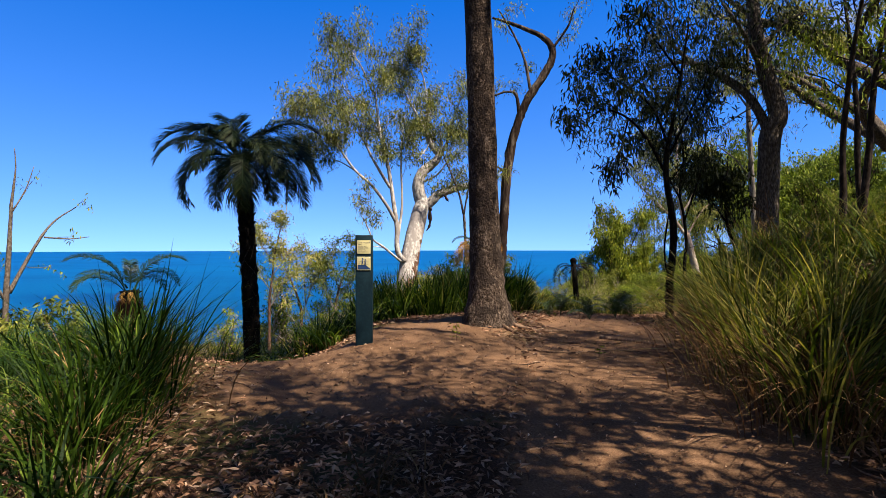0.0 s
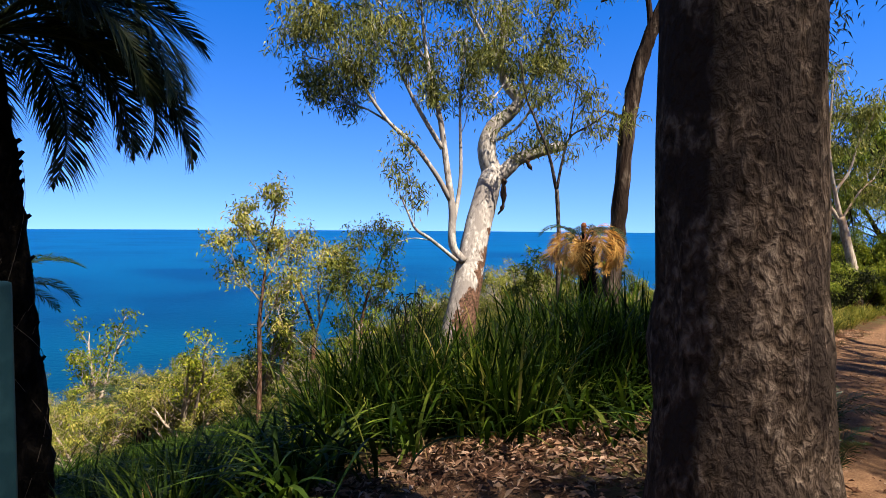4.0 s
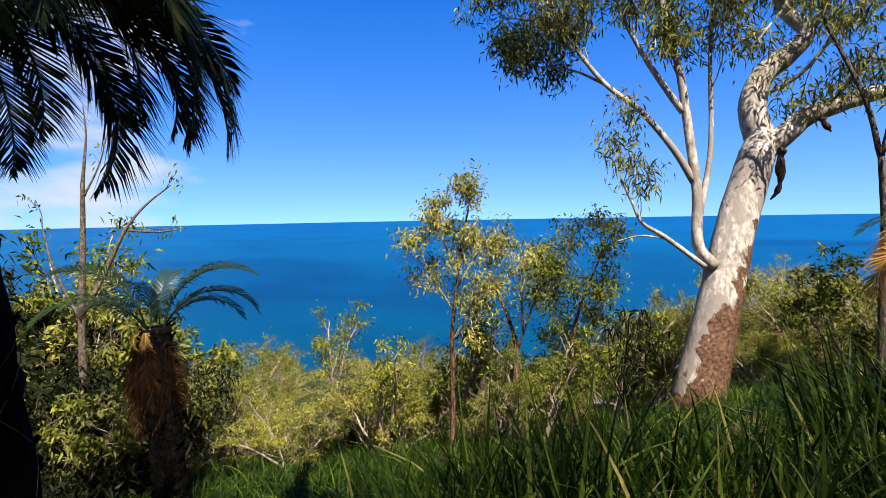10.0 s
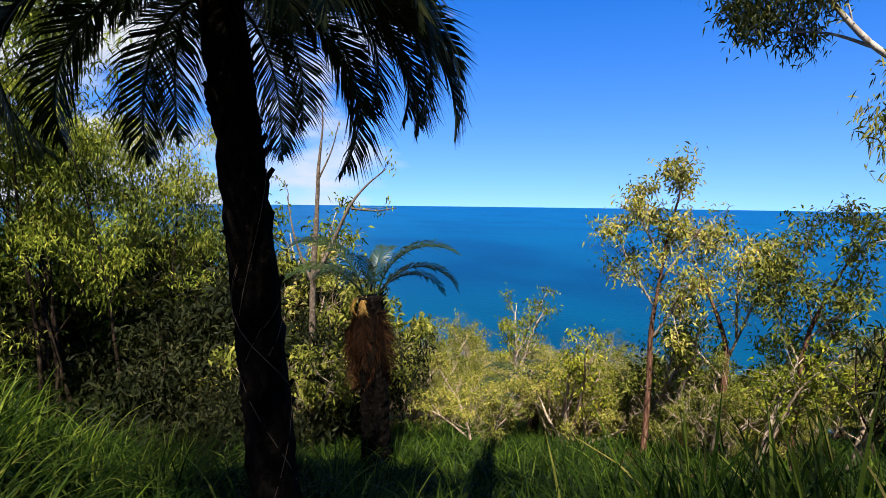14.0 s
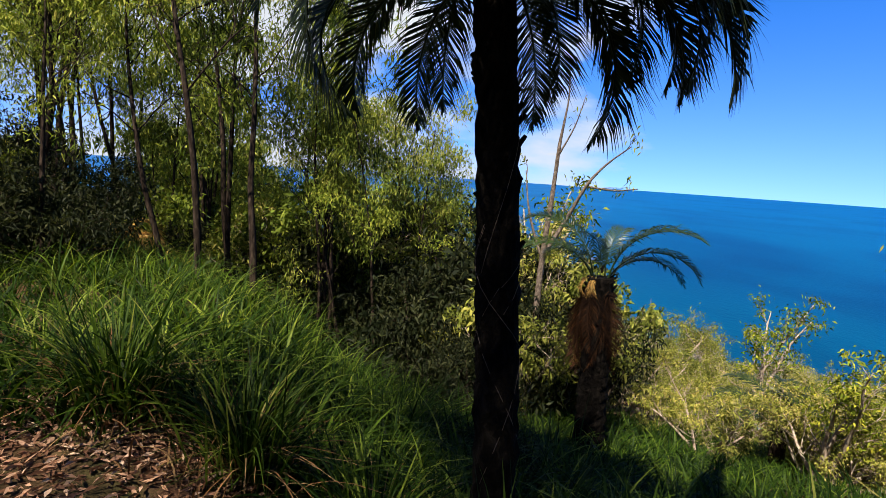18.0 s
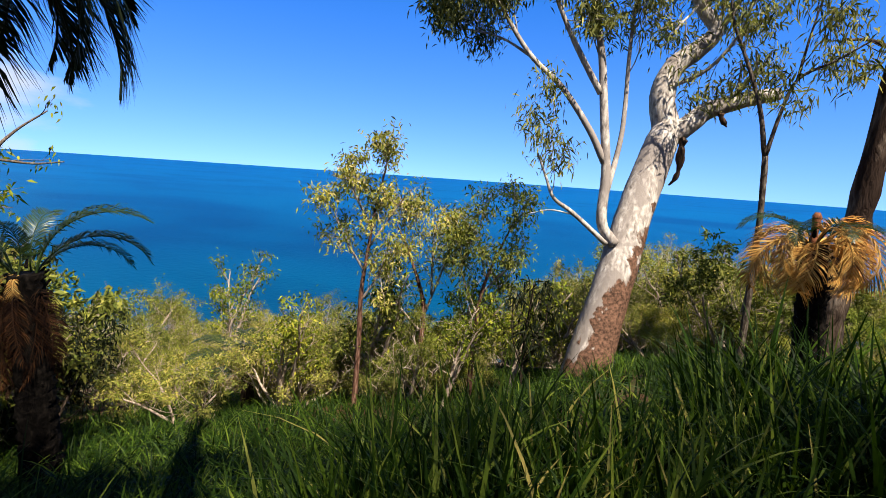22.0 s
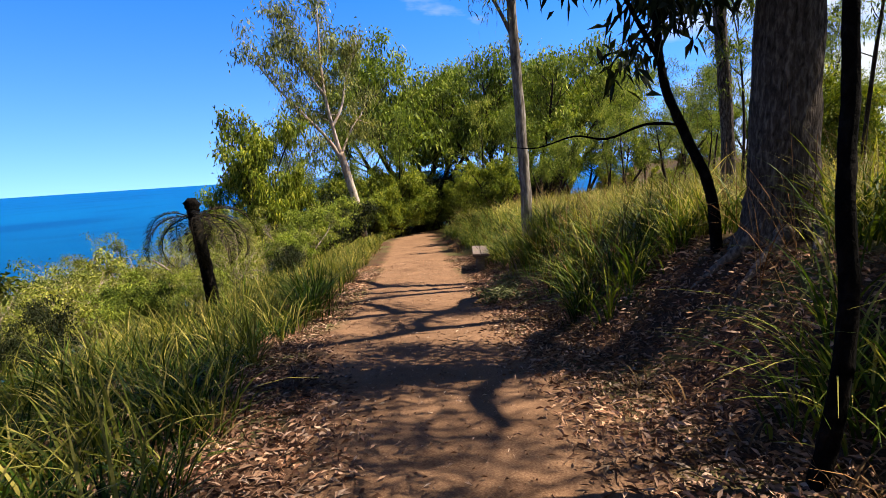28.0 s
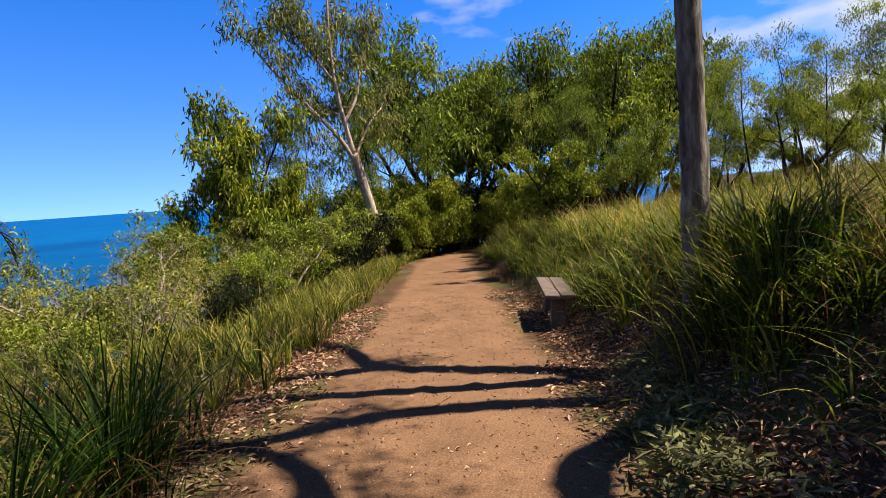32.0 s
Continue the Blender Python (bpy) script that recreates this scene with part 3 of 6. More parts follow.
def wild_tree(name, label, height, radius, wood, leaf, seed, lean=0.1, stems=1, leaves=9, size=(0.16, 0.035), crown_from=0.4, spread=0.3, forks=3, depth=2, limbs=9, wide=0.35, tip_wood=None, category="tree", hang=0.9, clump=0.45, wobble=0.10):
    """A tree or shrub of its own growth, to be copied."""
    rng = np.random.default_rng(seed)
    root = thing(name, label, category)
    tips = []
    fine = Bag()
    for s in range(stems):
        a = rng.uniform(0, 6.28)
        l = lean * (1 + 1.5 * (stems > 1))
        h = height * rng.uniform(0.8, 1.0) if s else height
        p, x, w = [np.zeros(3)], np.zeros(3), np.array([math.cos(a) * l, math.sin(a) * l, 1.0])
        for _ in range(7):
            w = w + rng.normal(size=3) * wobble
            w[2] = abs(w[2])
            w /= np.linalg.norm(w)
            x = x + w * h / 7
            p.append(x)
        p[0] = p[0] + np.array([0, 0, -0.3])
        b = Bag()
        lp = smoothed(p, 3)
        tube(b, lp, [radius * 1.25, radius, radius * 0.75, radius * 0.45, radius * 0.2], 8, 0.07, rng)
        part("trunk", b.mesh("trunk", wood, True), root)
        for k in range(limbs):
            f = crown_from + (1 - crown_from) * (k + rng.uniform()) / limbs
            i = min(int(f * (len(lp) - 1)), len(lp) - 2)
            an = rng.uniform(0, 6.28)
            way = np.array([math.cos(an), math.sin(an), 0.55 + 0.5 * f])
            twigs(fine, lp[i], way, height * wide * (1.15 - 0.6 * f) * rng.uniform(0.7, 1.2), radius * 0.4 * (1.1 - 0.7 * f), rng, depth, forks, tips, 4, 0.5, 0.2)
    tagged(part("branchwork", fine.mesh("branchwork", tip_wood or wood, True), root), kind="stuff")
    tips = [q for q in tips if rng.uniform() < clump]
    if not tips:
        return root
    v, t = clusters(tips, int(leaves / clump), spread * 0.8, size[0], size[1], rng, hang)
    tagged(part("crown", mesh("crown", v, None, t, leaf), root), kind="stuff")
    return root


def frond_mesh(name, mat, length, leaflet, n, droop, rng, stem=0.012, stiff=0.3, curl=0.0, missing=0.0, wide=0.013, forward=0.55):
    """A feather-shaped palm frond along +x that arches over and hangs, leaflets on both sides."""
    s = np.linspace(0, 1, 14)
    ang = np.radians(stiff * 60) - np.radians(droop) * s ** 1.15
    dx, dz = np.cos(ang), np.sin(ang)
    x = np.concatenate([[0], np.cumsum((dx[1:] + dx[:-1]) / 2)]) * length / 13
    z = np.concatenate([[0], np.cumsum((dz[1:] + dz[:-1]) / 2)]) * length / 13
    y = curl * s ** 2 * length
    p = np.stack([x, y, z], -1)
    bag = Bag()
    tube(bag, p, [stem, stem * 0.25], 5, 0.0, rng, cap=False)
    f = np.linspace(0.16, 0.995, n)
    c = np.stack([np.interp(f, s, p[:, k]) for k in range(3)], -1)
    a = np.interp(f, s, ang)
    tan = np.stack([np.cos(a), np.zeros(n), np.sin(a)], -1)
    up = np.stack([-np.sin(a), np.zeros(n), np.cos(a)], -1)
    ll = leaflet * np.sin(np.clip(f * 1.06, 0, 1) * math.pi) ** 0.55 + 0.04
    for side in (-1, 1):
        keep = rng.uniform(size=n) >= missing
        w = tan * (forward + 0.5 * f[:, None]) + np.array([0, side * 1.0, 0]) + up * 0.28 + rng.normal(size=(n, 3)) * 0.10
        w /= np.linalg.norm(w, axis=1)[:, None]
        L = (ll * rng.uniform(0.85, 1.1, n))[:, None]
        mid = c + w * L * 0.55
        tip = c + w * L * 0.95 + np.array([0, 0, -1]) * L * rng.uniform(0.15, 0.42, n)[:, None]
        wd = wide * leaflet / 0.34
        v = np.stack([c - tan * wd * 0.5, c + tan * wd * 0.5, mid + tan * wd, mid - tan * wd, tip], 1)[keep].reshape(-1, 3)
        b = np.arange(keep.sum())[:, None] * 5
        bag.add(v, (b + [0, 1, 2, 3]), (b + [3, 2, 4]))
    return bag.mesh(name, mat)


def palm(name, label, base, top, radius, fronds, wood, boss=None):
    """A feather palm: a leaning stem with leaf scars, and fronds as parts of their own. fronds: (mesh, azimuth, pitch, scale, label)"""
    rng = np.random.default_rng(len(label))
    base, top = np.array(base, float), np.array(top, float)
    root = thing(name, label, "palm", tuple(base))
    h = top - base
    n = 46
    s = np.linspace(0, 1, n)
    sway = np.array([h[0], h[1], 0])
    p = s[:, None] * np.array([0, 0, h[2]]) + (s ** 1.6)[:, None] * sway
    p[0, 2] -= 0.25
    r = radius * (1.18 - 0.2 * s) * (1 + 0.07 * (np.arange(n) % 2))
    bag = Bag()
    tube(bag, p, list(r), 12, 0.06, rng)
    part("trunk", bag.mesh("trunk", wood), root)
    if boss:
        b = Bag()
        # stubs of cut leaf stalks below the crown
        for k in range(boss):
            f = rng.uniform(0.35, 1.0)
            a = rng.uniform(0, 6.28)
            o = np.array([np.interp(f, s, p[:, i]) for i in range(3)])
            w = np.array([math.cos(a), math.sin(a), rng.uniform(0.3, 1.0)])
            tube(b, [o + w * radius * 0.7, o + w * radius * 1.25 + [0, 0, 0.03]], [0.022, 0.012], 4, 0.1, rng)
        tagged(part("stubble", b.mesh("stubble", wood), root), kind="stuff")
    for me, az, pitch, sc, lab in fronds:
        a = radians(az)
        o = Vector(h) + Vector((math.cos(a), math.sin(a), 0)) * radius * 0.6
        part("frond", me, root, lab, Matrix.Translation(o) @ pose(0, 0, 0, rng.uniform(-15, 15), -pitch, az) @ Matrix.Diagonal((sc, sc, sc, 1)))
    return root


def blades(x, y, n, height, width, rng, fan=0.06, lean=0.9, k=5, lift=0.0):
    """Arching grass blades, n in each tussock at (x, y)."""
    cx, cy = np.repeat(x, n), np.repeat(y, n)
    m = len(cx)
    a = rng.uniform(0, 6.283, m)
    ro = np.abs(rng.normal(size=m)) * fan
    bx, by = cx + np.cos(a) * ro, cy + np.sin(a) * ro
    bz = land(bx, by) - 0.03 + lift
    az = a + rng.normal(size=m) * 0.5
    h = np.repeat(height * np.ones(len(x)), n) * rng.uniform(0.35, 1.25, m)
    b = np.clip(rng.normal(lean, 0.35, m), 0.1, 1.8)
    s = np.linspace(0, 1, k + 1)[None, :]
    dirx, diry = np.cos(az)[:, None], np.sin(az)[:, None]
    out = h[:, None] * (0.18 * s + 0.55 * b[:, None] * s ** 2.2)
    upw = h[:, None] * (s - 0.38 * b[:, None] * s ** 2.6)
    tw = rng.normal(size=m)[:, None] * 0.5
    sx, sy = -np.sin(az[:, None] + tw), np.cos(az[:, None] + tw)
    w = (width * rng.uniform(0.6, 1.3, m))[:, None] * np.minimum(1, 0.55 + 1.6 * s) * (1 - s ** 2.4) + 0.0006
    px, py, pz = bx[:, None] + dirx * out, by[:, None] + diry * out, bz[:, None] + upw
    v = np.stack([np.stack([px - sx * w, py - sy * w, pz], -1), np.stack([px + sx * w, py + sy * w, pz], -1)], 2).reshape(-1, 3)
    base = np.arange(m)[:, None, None] * (2 * (k + 1)) + (np.arange(k) * 2)[None, :, None]
    q = (base + np.array([0, 1, 3, 2])).reshape(-1, 4)
    return v, q


def scatter(rng, n, x0, x1, y0, y1, keep):
    x, y = rng.uniform(x0, x1, n), rng.uniform(y0, y1, n)
    k = keep(x, y)
    return x[k], y[k]


# ---------------------------------------------------------------- marker post
# teal paint, darkened because the tree shade on the post is in its colour
M_TEAL, nt, p = material("shade_dark_teal_paint", 0.6, 0.15)
nt.links.new(mixed(nt, ramp(nt, noise_at(nt, 30, 6), [(0.45, (0, 0, 0)), (0.75, (1, 1, 1))]), (0.002, 0.011, 0.016), (0.005, 0.018, 0.024)), p.inputs["Base Color"])
bumped(nt, p, noise_at(nt, 120, 3), 0.15, 0.003)
M_PLATE, nt, p = material("cream_sign_plate", 0.4, 0.4)
nt.links.new(ramp(nt, noise_at(nt, 14, 5), [(0.3, (0.38, 0.31, 0.14)), (0.7, (0.47, 0.40, 0.20))]), p.inputs["Base Color"])
M_INK, nt, p = material("dark_sign_ink", 0.6, 0.2)
p.inputs["Base Color"].default_value = (0.02, 0.025, 0.04, 1)
M_NAVY, nt, p = material("navy_sign_ink", 0.6, 0.2)
p.inputs["Base Color"].default_value = (0.012, 0.03, 0.09, 1)
M_STEEL, nt, p = material("steel_screw", 0.3, 0.5)
p.inputs["Base Color"].default_value, p.inputs["Metallic"].default_value = (0.5, 0.5, 0.5, 1), 1.0

PX, PY, PZ = -0.91, 6.05, 0.459
post = thing("marker_post", "dark teal square timber marker post with two cream sign plates", "sign post", (PX, PY, PZ))
post.matrix_basis = pose(PX, PY, PZ, 0, 0, 4)
_b = Bag()
box(_b, -0.095, -0.09, -0.6, 0.095, 0.09, 1.17, 0.008)
part("post", _b.mesh("post", M_TEAL), post)


def letters(text, size, x, z, y, mat, parent, name="lettering"):
    cu = bpy.data.curves.new(name, "FONT")
    cu.body, cu.size, cu.extrude = text, size, 0.0004
    tmp = new("tmp", cu)
    dg = bpy.context.evaluated_depsgraph_get()
    me = bpy.data.meshes.new_from_object(tmp.evaluated_get(dg))
    bpy.data.objects.remove(tmp)
    me.materials.clear()
    me.materials.append(mat)
    return part(name, me, parent, "", pose(x, y, z, 90, 0, 0))


for z0, z1, kind in ((0.978, 1.122, "text"), (0.815, 0.948, "picture")):
    b = Bag()
    box(b, -0.067, -0.097, z0, 0.067, -0.090, z1, 0.002)
    plate = part("sign_plate", b.mesh("sign_plate", M_PLATE), post, "cream sign plate with dark lettering" if kind == "text" else "cream sign plate with a lookout pictogram",
                 Matrix.Translation((0, -0.001, -0.0976 if kind == "text" else -0.1756)) @ Matrix.Diagonal((1.15, 1, 1.076 if kind == "text" else 1.158, 1)))
    for sx in (-0.058, 0.058):
        for sz in (z0 + 0.009, z1 - 0.009):
            b = Bag()
            tube(b, [(sx, -0.097, sz), (sx, -0.100, sz)], [0.0045, 0.004], 8, 0)
            part("screw", b.mesh("screw", M_STEEL), plate)
    if kind == "text":
        letters("Conservation", 0.0225, -0.060, 1.090, -0.0975, M_INK, plate)
        letters("park", 0.0225, -0.060, 1.069, -0.0975, M_INK, plate)
        b = Bag()
        for r, (z, w) in enumerate(((1.056, 0.085), (1.046, 0.098), (1.036, 0.104), (1.026, 0.068), (1.008, 0.078), (0.998, 0.098))):
            x = -0.056
            rr = np.random.default_rng(r)
            while x < -0.056 + w:
                l = rr.uniform(0.005, 0.014)
                box(b, x, -0.0978, z, min(x + l, -0.056 + w), -0.0970, z + 0.0028)
                x += l + 0.003
        tagged(part("small_print", b.mesh("small_print", M_INK), plate), kind="stuff")
    else:
        b = Bag()
        y = -0.0978
        b.add([(-0.060, y, 0.823), (0.060, y, 0.823), (0.060, y, 0.835), (0.018, y, 0.868), (-0.060, y, 0.868)], None, [[0, 1, 2], [0, 2, 3], [0, 3, 4]])
        part("headland_shape", b.mesh("headland_shape", M_NAVY), plate)
        for fx, k in ((-0.014, 0.62), (0.014, 0.5)):
            b = Bag()
            tube(b, [(fx - 0.007, y, 0.868), (fx - 0.001, y, 0.868 + 0.045 * k)], [0.0035, 0.0045], 5, 0)
            tube(b, [(fx + 0.008, y, 0.868), (fx + 0.002, y, 0.868 + 0.045 * k)], [0.0035, 0.0045], 5, 0)
            tube(b, [(fx, y, 0.868 + 0.042 * k), (fx, y, 0.868 + 0.085 * k)], [0.0065, 0.0055], 6, 0)
            tube(b, [(fx, y, 0.868 + 0.08 * k), (fx + 0.014, y, 0.868 + 0.092 * k)], [0.0025, 0.0025], 5, 0)
            tube(b, [(fx + 0.001, y, 0.868 + 0.092 * k), (fx + 0.001, y, 0.868 + 0.112 * k)], [0.006, 0.006], 8, 0)
            part("pictogram", b.mesh("pictogram", M_NAVY), plate)
        b = Bag()
        tube(b, [(-0.052, y, 0.899), (0.036, y, 0.899)], [0.0013, 0.0013], 4, 0)
        tube(b, [(-0.044, y, 0.868), (-0.044, y, 0.899)], [0.0013, 0.0013], 4, 0)
        tube(b, [(0.032, y, 0.868), (0.032, y, 0.899)], [0.0013, 0.0013], 4, 0)
        part("rail_shape", b.mesh("rail_shape", M_NAVY), plate)

# ---------------------------------------------------------------- bench
M_PLANK, nt, p = material("weathered_plank", 0.8, 0.3)
grain = noise_at(nt, 20, 8, stretch=(3, 0.3, 3))
nt.links.new(ramp(nt, grain, [(0.3, (0.05, 0.033, 0.026)), (0.55, (0.11, 0.077, 0.063)), (0.75, (0.18, 0.14, 0.12))]), p.inputs["Base Color"])
bumped(nt, p, grain, 0.4, 0.006)
BX, BY = 12.1, 20.15
_z = ground_at(11.5, 19.5)
bench = thing("bench", "low backless bench of two weathered brown planks on timber legs", "bench")
bench.matrix_basis = pose(BX, BY, _z, 0, 2.0, -42) @ pose(0, 0, 0, -2, 0, 0)
for x in (-0.105, 0.105):
    b = Bag()
    box(b, x - 0.098, -0.85, 0.39, x + 0.098, 0.85, 0.45, 0.008)
    part("seat_plank", b.mesh("seat_plank", M_PLANK), bench)
for y in (-0.55, 0.55):
    b = Bag()
    box(b, -0.10, y - 0.075, -0.35, 0.10, y + 0.075, 0.33, 0.01)
    part("leg", b.mesh("leg", M_PLANK), bench)
    b = Bag()
    box(b, -0.19, y - 0.05, 0.325, 0.19, y + 0.05, 0.392, 0.006)
    part("cross_bearer", b.mesh("cross_bearer", M_PLANK), bench)

# ---------------------------------------------------------------- trees that stand near the track
_g = ground_at(0.60, 6.9)
# limbs above the view are placed to cast shade on the lookout and grass
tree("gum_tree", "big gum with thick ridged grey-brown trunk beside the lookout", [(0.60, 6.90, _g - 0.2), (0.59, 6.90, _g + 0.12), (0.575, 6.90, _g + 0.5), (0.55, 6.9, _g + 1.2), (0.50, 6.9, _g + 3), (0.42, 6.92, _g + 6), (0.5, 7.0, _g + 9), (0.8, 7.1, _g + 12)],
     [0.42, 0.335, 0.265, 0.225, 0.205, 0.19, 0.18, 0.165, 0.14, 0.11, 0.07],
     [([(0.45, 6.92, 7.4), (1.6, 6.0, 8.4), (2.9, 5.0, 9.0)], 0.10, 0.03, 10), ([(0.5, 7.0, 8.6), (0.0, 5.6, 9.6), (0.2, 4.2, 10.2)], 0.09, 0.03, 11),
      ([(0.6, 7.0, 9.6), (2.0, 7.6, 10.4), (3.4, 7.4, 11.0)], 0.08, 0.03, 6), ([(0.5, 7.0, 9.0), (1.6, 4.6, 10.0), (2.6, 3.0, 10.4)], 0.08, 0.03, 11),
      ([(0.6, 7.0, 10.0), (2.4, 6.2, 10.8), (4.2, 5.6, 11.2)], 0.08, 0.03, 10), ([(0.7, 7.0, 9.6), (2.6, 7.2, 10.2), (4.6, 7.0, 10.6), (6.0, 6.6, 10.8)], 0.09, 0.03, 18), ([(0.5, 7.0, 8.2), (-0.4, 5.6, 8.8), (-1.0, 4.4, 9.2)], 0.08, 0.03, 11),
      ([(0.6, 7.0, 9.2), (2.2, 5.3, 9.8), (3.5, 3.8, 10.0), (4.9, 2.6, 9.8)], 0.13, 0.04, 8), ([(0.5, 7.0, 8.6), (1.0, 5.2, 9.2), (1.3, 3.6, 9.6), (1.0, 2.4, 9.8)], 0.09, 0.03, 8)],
     M_BIG, M_EUCSHADE, 11, leaves=26, twig=(1.5, 2, 4), spread=0.26, sides=20, rough=0.035)

M_FLAKY = bark("flaking_bark", (0.022, 0.014, 0.010), (0.085, 0.060, 0.046), (0.19, 0.15, 0.12), 4.0, (1, 1, 0.25), 1.0, blotch=(0.022, 0.014, 0.011), rough=0.95, dist=0.05)
M_POLE = bark("grey_flaking_bark", (0.045, 0.036, 0.030), (0.16, 0.132, 0.112), (0.30, 0.26, 0.225), 4.0, (1, 1, 0.25), 0.9, blotch=(0.06, 0.045, 0.037), rough=0.95, dist=0.03)
G = (-1.33, 14.75)
gum_boughs = [
    ([(-0.65, 15.95, 2.8), (-0.79, 15.98, 3.37), (-0.67, 16.12, 3.85), (-0.32, 16.33, 4.18), (-0.14, 16.42, 4.48), (-0.39, 16.34, 4.79), (-0.53, 16.27, 5.22), (-0.49, 16.28, 5.95)], 0.215, 0.05, 10),
    ([(-0.62, 15.92, 2.72), (-0.35, 16.01, 2.95), (-0.1, 16.13, 3.18), (0.37, 16.26, 3.36), (0.85, 16.4, 3.48)], 0.185, 0.10, 1),
    ([(-0.14, 16.42, 4.4), (0.1, 16.4, 4.8), (0.3, 16.3, 5.5), (0.6, 16.2, 6.3)], 0.06, 0.02, 7), ([(-0.53, 16.27, 5.2), (-1.0, 16.1, 6.0), (-1.5, 15.9, 6.9)], 0.05, 0.02, 7),
    ([(-0.72, 15.99, 3.5), (-0.2, 15.9, 3.75), (0.15, 15.8, 4.2), (0.3, 15.8, 4.7)], 0.035, 0.015, 5), ([(-0.49, 16.28, 5.8), (-0.6, 16.1, 6.8), (-0.9, 15.9, 7.6)], 0.03, 0.012, 7)]
gum_stems = [
    ([(-1.15, 15.0, 1.05), (-1.35, 14.88, 1.38), (-1.37, 14.92, 2.07), (-1.49, 14.94, 2.93), (-1.62, 14.95, 3.8), (-1.81, 14.93, 4.57), (-1.94, 14.94, 5.35), (-2.01, 14.91, 6.1)], 0.09, 0.025, 7),
    ([(-1.41, 14.92, 2.24), (-1.66, 14.8, 2.71), (-2.07, 14.64, 3.27), (-2.51, 14.45, 3.67), (-2.86, 14.29, 4.16), (-3.14, 14.17, 4.68), (-3.41, 14.05, 5.12)], 0.055, 0.02, 8),
    ([(-1.57, 14.93, 3.24), (-1.9, 14.79, 3.78), (-2.1, 14.69, 4.15), (-2.31, 14.58, 4.6), (-2.54, 14.49, 5.17)], 0.05, 0.02, 7),
    ([(-1.35, 14.96, 1.73), (-1.25, 15.11, 2.51), (-1.24, 15.2, 3.04), (-1.27, 15.25, 3.92), (-1.26, 15.31, 4.72), (-1.16, 15.35, 5.49)], 0.045, 0.018, 6)]
gum_sprays = [
    ([(-1.25, 14.9, 1.05), (-1.74, 14.64, 1.48), (-2.01, 14.49, 1.68), (-2.13, 14.42, 1.96), (-2.28, 14.38, 2.31)], 0.04, 0.014, 2),
    ([(-1.74, 14.64, 1.46), (-2.05, 14.5, 1.5), (-2.35, 14.4, 1.42)], 0.014, 0.006, 0),
    ([(-2.51, 14.45, 3.67), (-3.0, 14.4, 3.95), (-3.6, 14.35, 4.1)], 0.022, 0.01, 5), ([(-3.0, 14.2, 4.5), (-3.6, 14.2, 4.75), (-4.1, 14.2, 4.9)], 0.022, 0.01, 5),
    ([(-1.94, 14.9, 5.0), (-2.5, 14.7, 5.7), (-3.1, 14.5, 6.3)], 0.03, 0.012, 7), ([(-2.0, 14.9, 5.9), (-2.4, 14.8, 6.8), (-2.8, 14.9, 7.4)], 0.03, 0.012, 7)]
gum = tree("gum_tree", "leaning smooth white-barked gum with a forked trunk on the slope", [(G[0] - 0.03, G[1], ground_at(*G) - 0.3), (-1.32, 14.73, -0.95), (-1.22, 14.87, -0.27), (-1.08, 15.09, 0.58), (-0.94, 15.42, 1.55), (-0.75, 15.77, 2.46), (-0.63, 15.96, 2.92)],
           [0.40, 0.375, 0.34, 0.30, 0.28, 0.265, 0.255, 0.21], gum_boughs + gum_stems + gum_sprays, M_WHITE, M_EUC, 21, leaves=22, twig=(0.8, 2, 4), spread=0.13, size=(0.125, 0.025), sides=18, rough=0.02, bare=0.55, hang=0.7, rise=0.3)

# strips of shed bark hanging from the fork, and flakes on the slender gum
for pts, w in ((((-0.42, 15.8, 2.72), (-0.40, 15.75, 2.45), (-0.42, 15.74, 2.15), (-0.52, 15.74, 1.98)), 0.05), (((0.05, 16.05, 3.12), (0.13, 16.03, 3.0), (0.18, 16.02, 2.92)), 0.04)):
    b = Bag()
    line = smoothed([np.array(q) - np.array((G[0] - 0.03, G[1], ground_at(*G) - 0.3)) for q in pts], 4)
    tube(b, line, [w, w * 1.15, w * 0.8, w * 0.3], 5, 0.25)
    part("bark_strip", b.mesh("bark_strip", M_BROWN), gum, "dark strip of shed bark hanging from the limb")

slim = tree("gum_tree", "tall slender gum with a dark crooked trunk on the slope", [(1.72, 15.2, ground_at(1.72, 15.2) - 0.2), (1.8, 15.2, 0.6), (1.87, 15.19, 1.43), (1.92, 15.18, 2.05), (2.08, 15.16, 4.05), (2.33, 15.12, 5.13), (2.65, 15.07, 5.92), (3.12, 14.98, 6.62), (3.36, 14.93, 7.18), (3.14, 14.97, 7.68), (2.31, 15.12, 8.14), (1.6, 15.2, 8.4)],
     [0.20, 0.165, 0.15, 0.14, 0.13, 0.12, 0.11, 0.095, 0.06, 0.03],
     [([(2.40, 15.1, 5.4), (2.30, 15.12, 6.05), (2.0, 15.15, 6.15), (1.5, 15.21, 6.0)], 0.06, 0.02, 2), ([(2.73, 15.05, 6.1), (2.55, 15.09, 7.1), (2.22, 15.14, 7.9), (1.8, 15.18, 8.6)], 0.05, 0.02, 3),
      ([(2.1, 15.16, 3.7), (1.7, 15.1, 3.9), (1.4, 15.0, 3.9)], 0.03, 0.015, 2), ([(3.3, 14.95, 7.3), (3.8, 14.9, 8.0), (4.0, 14.9, 8.6)], 0.04, 0.02, 3)],
     M_FLAKY, M_EUC, 23, leaves=9, twig=(0.55, 2, 3), spread=0.15, sides=12, rough=0.10)
slim.location.x -= 0.1

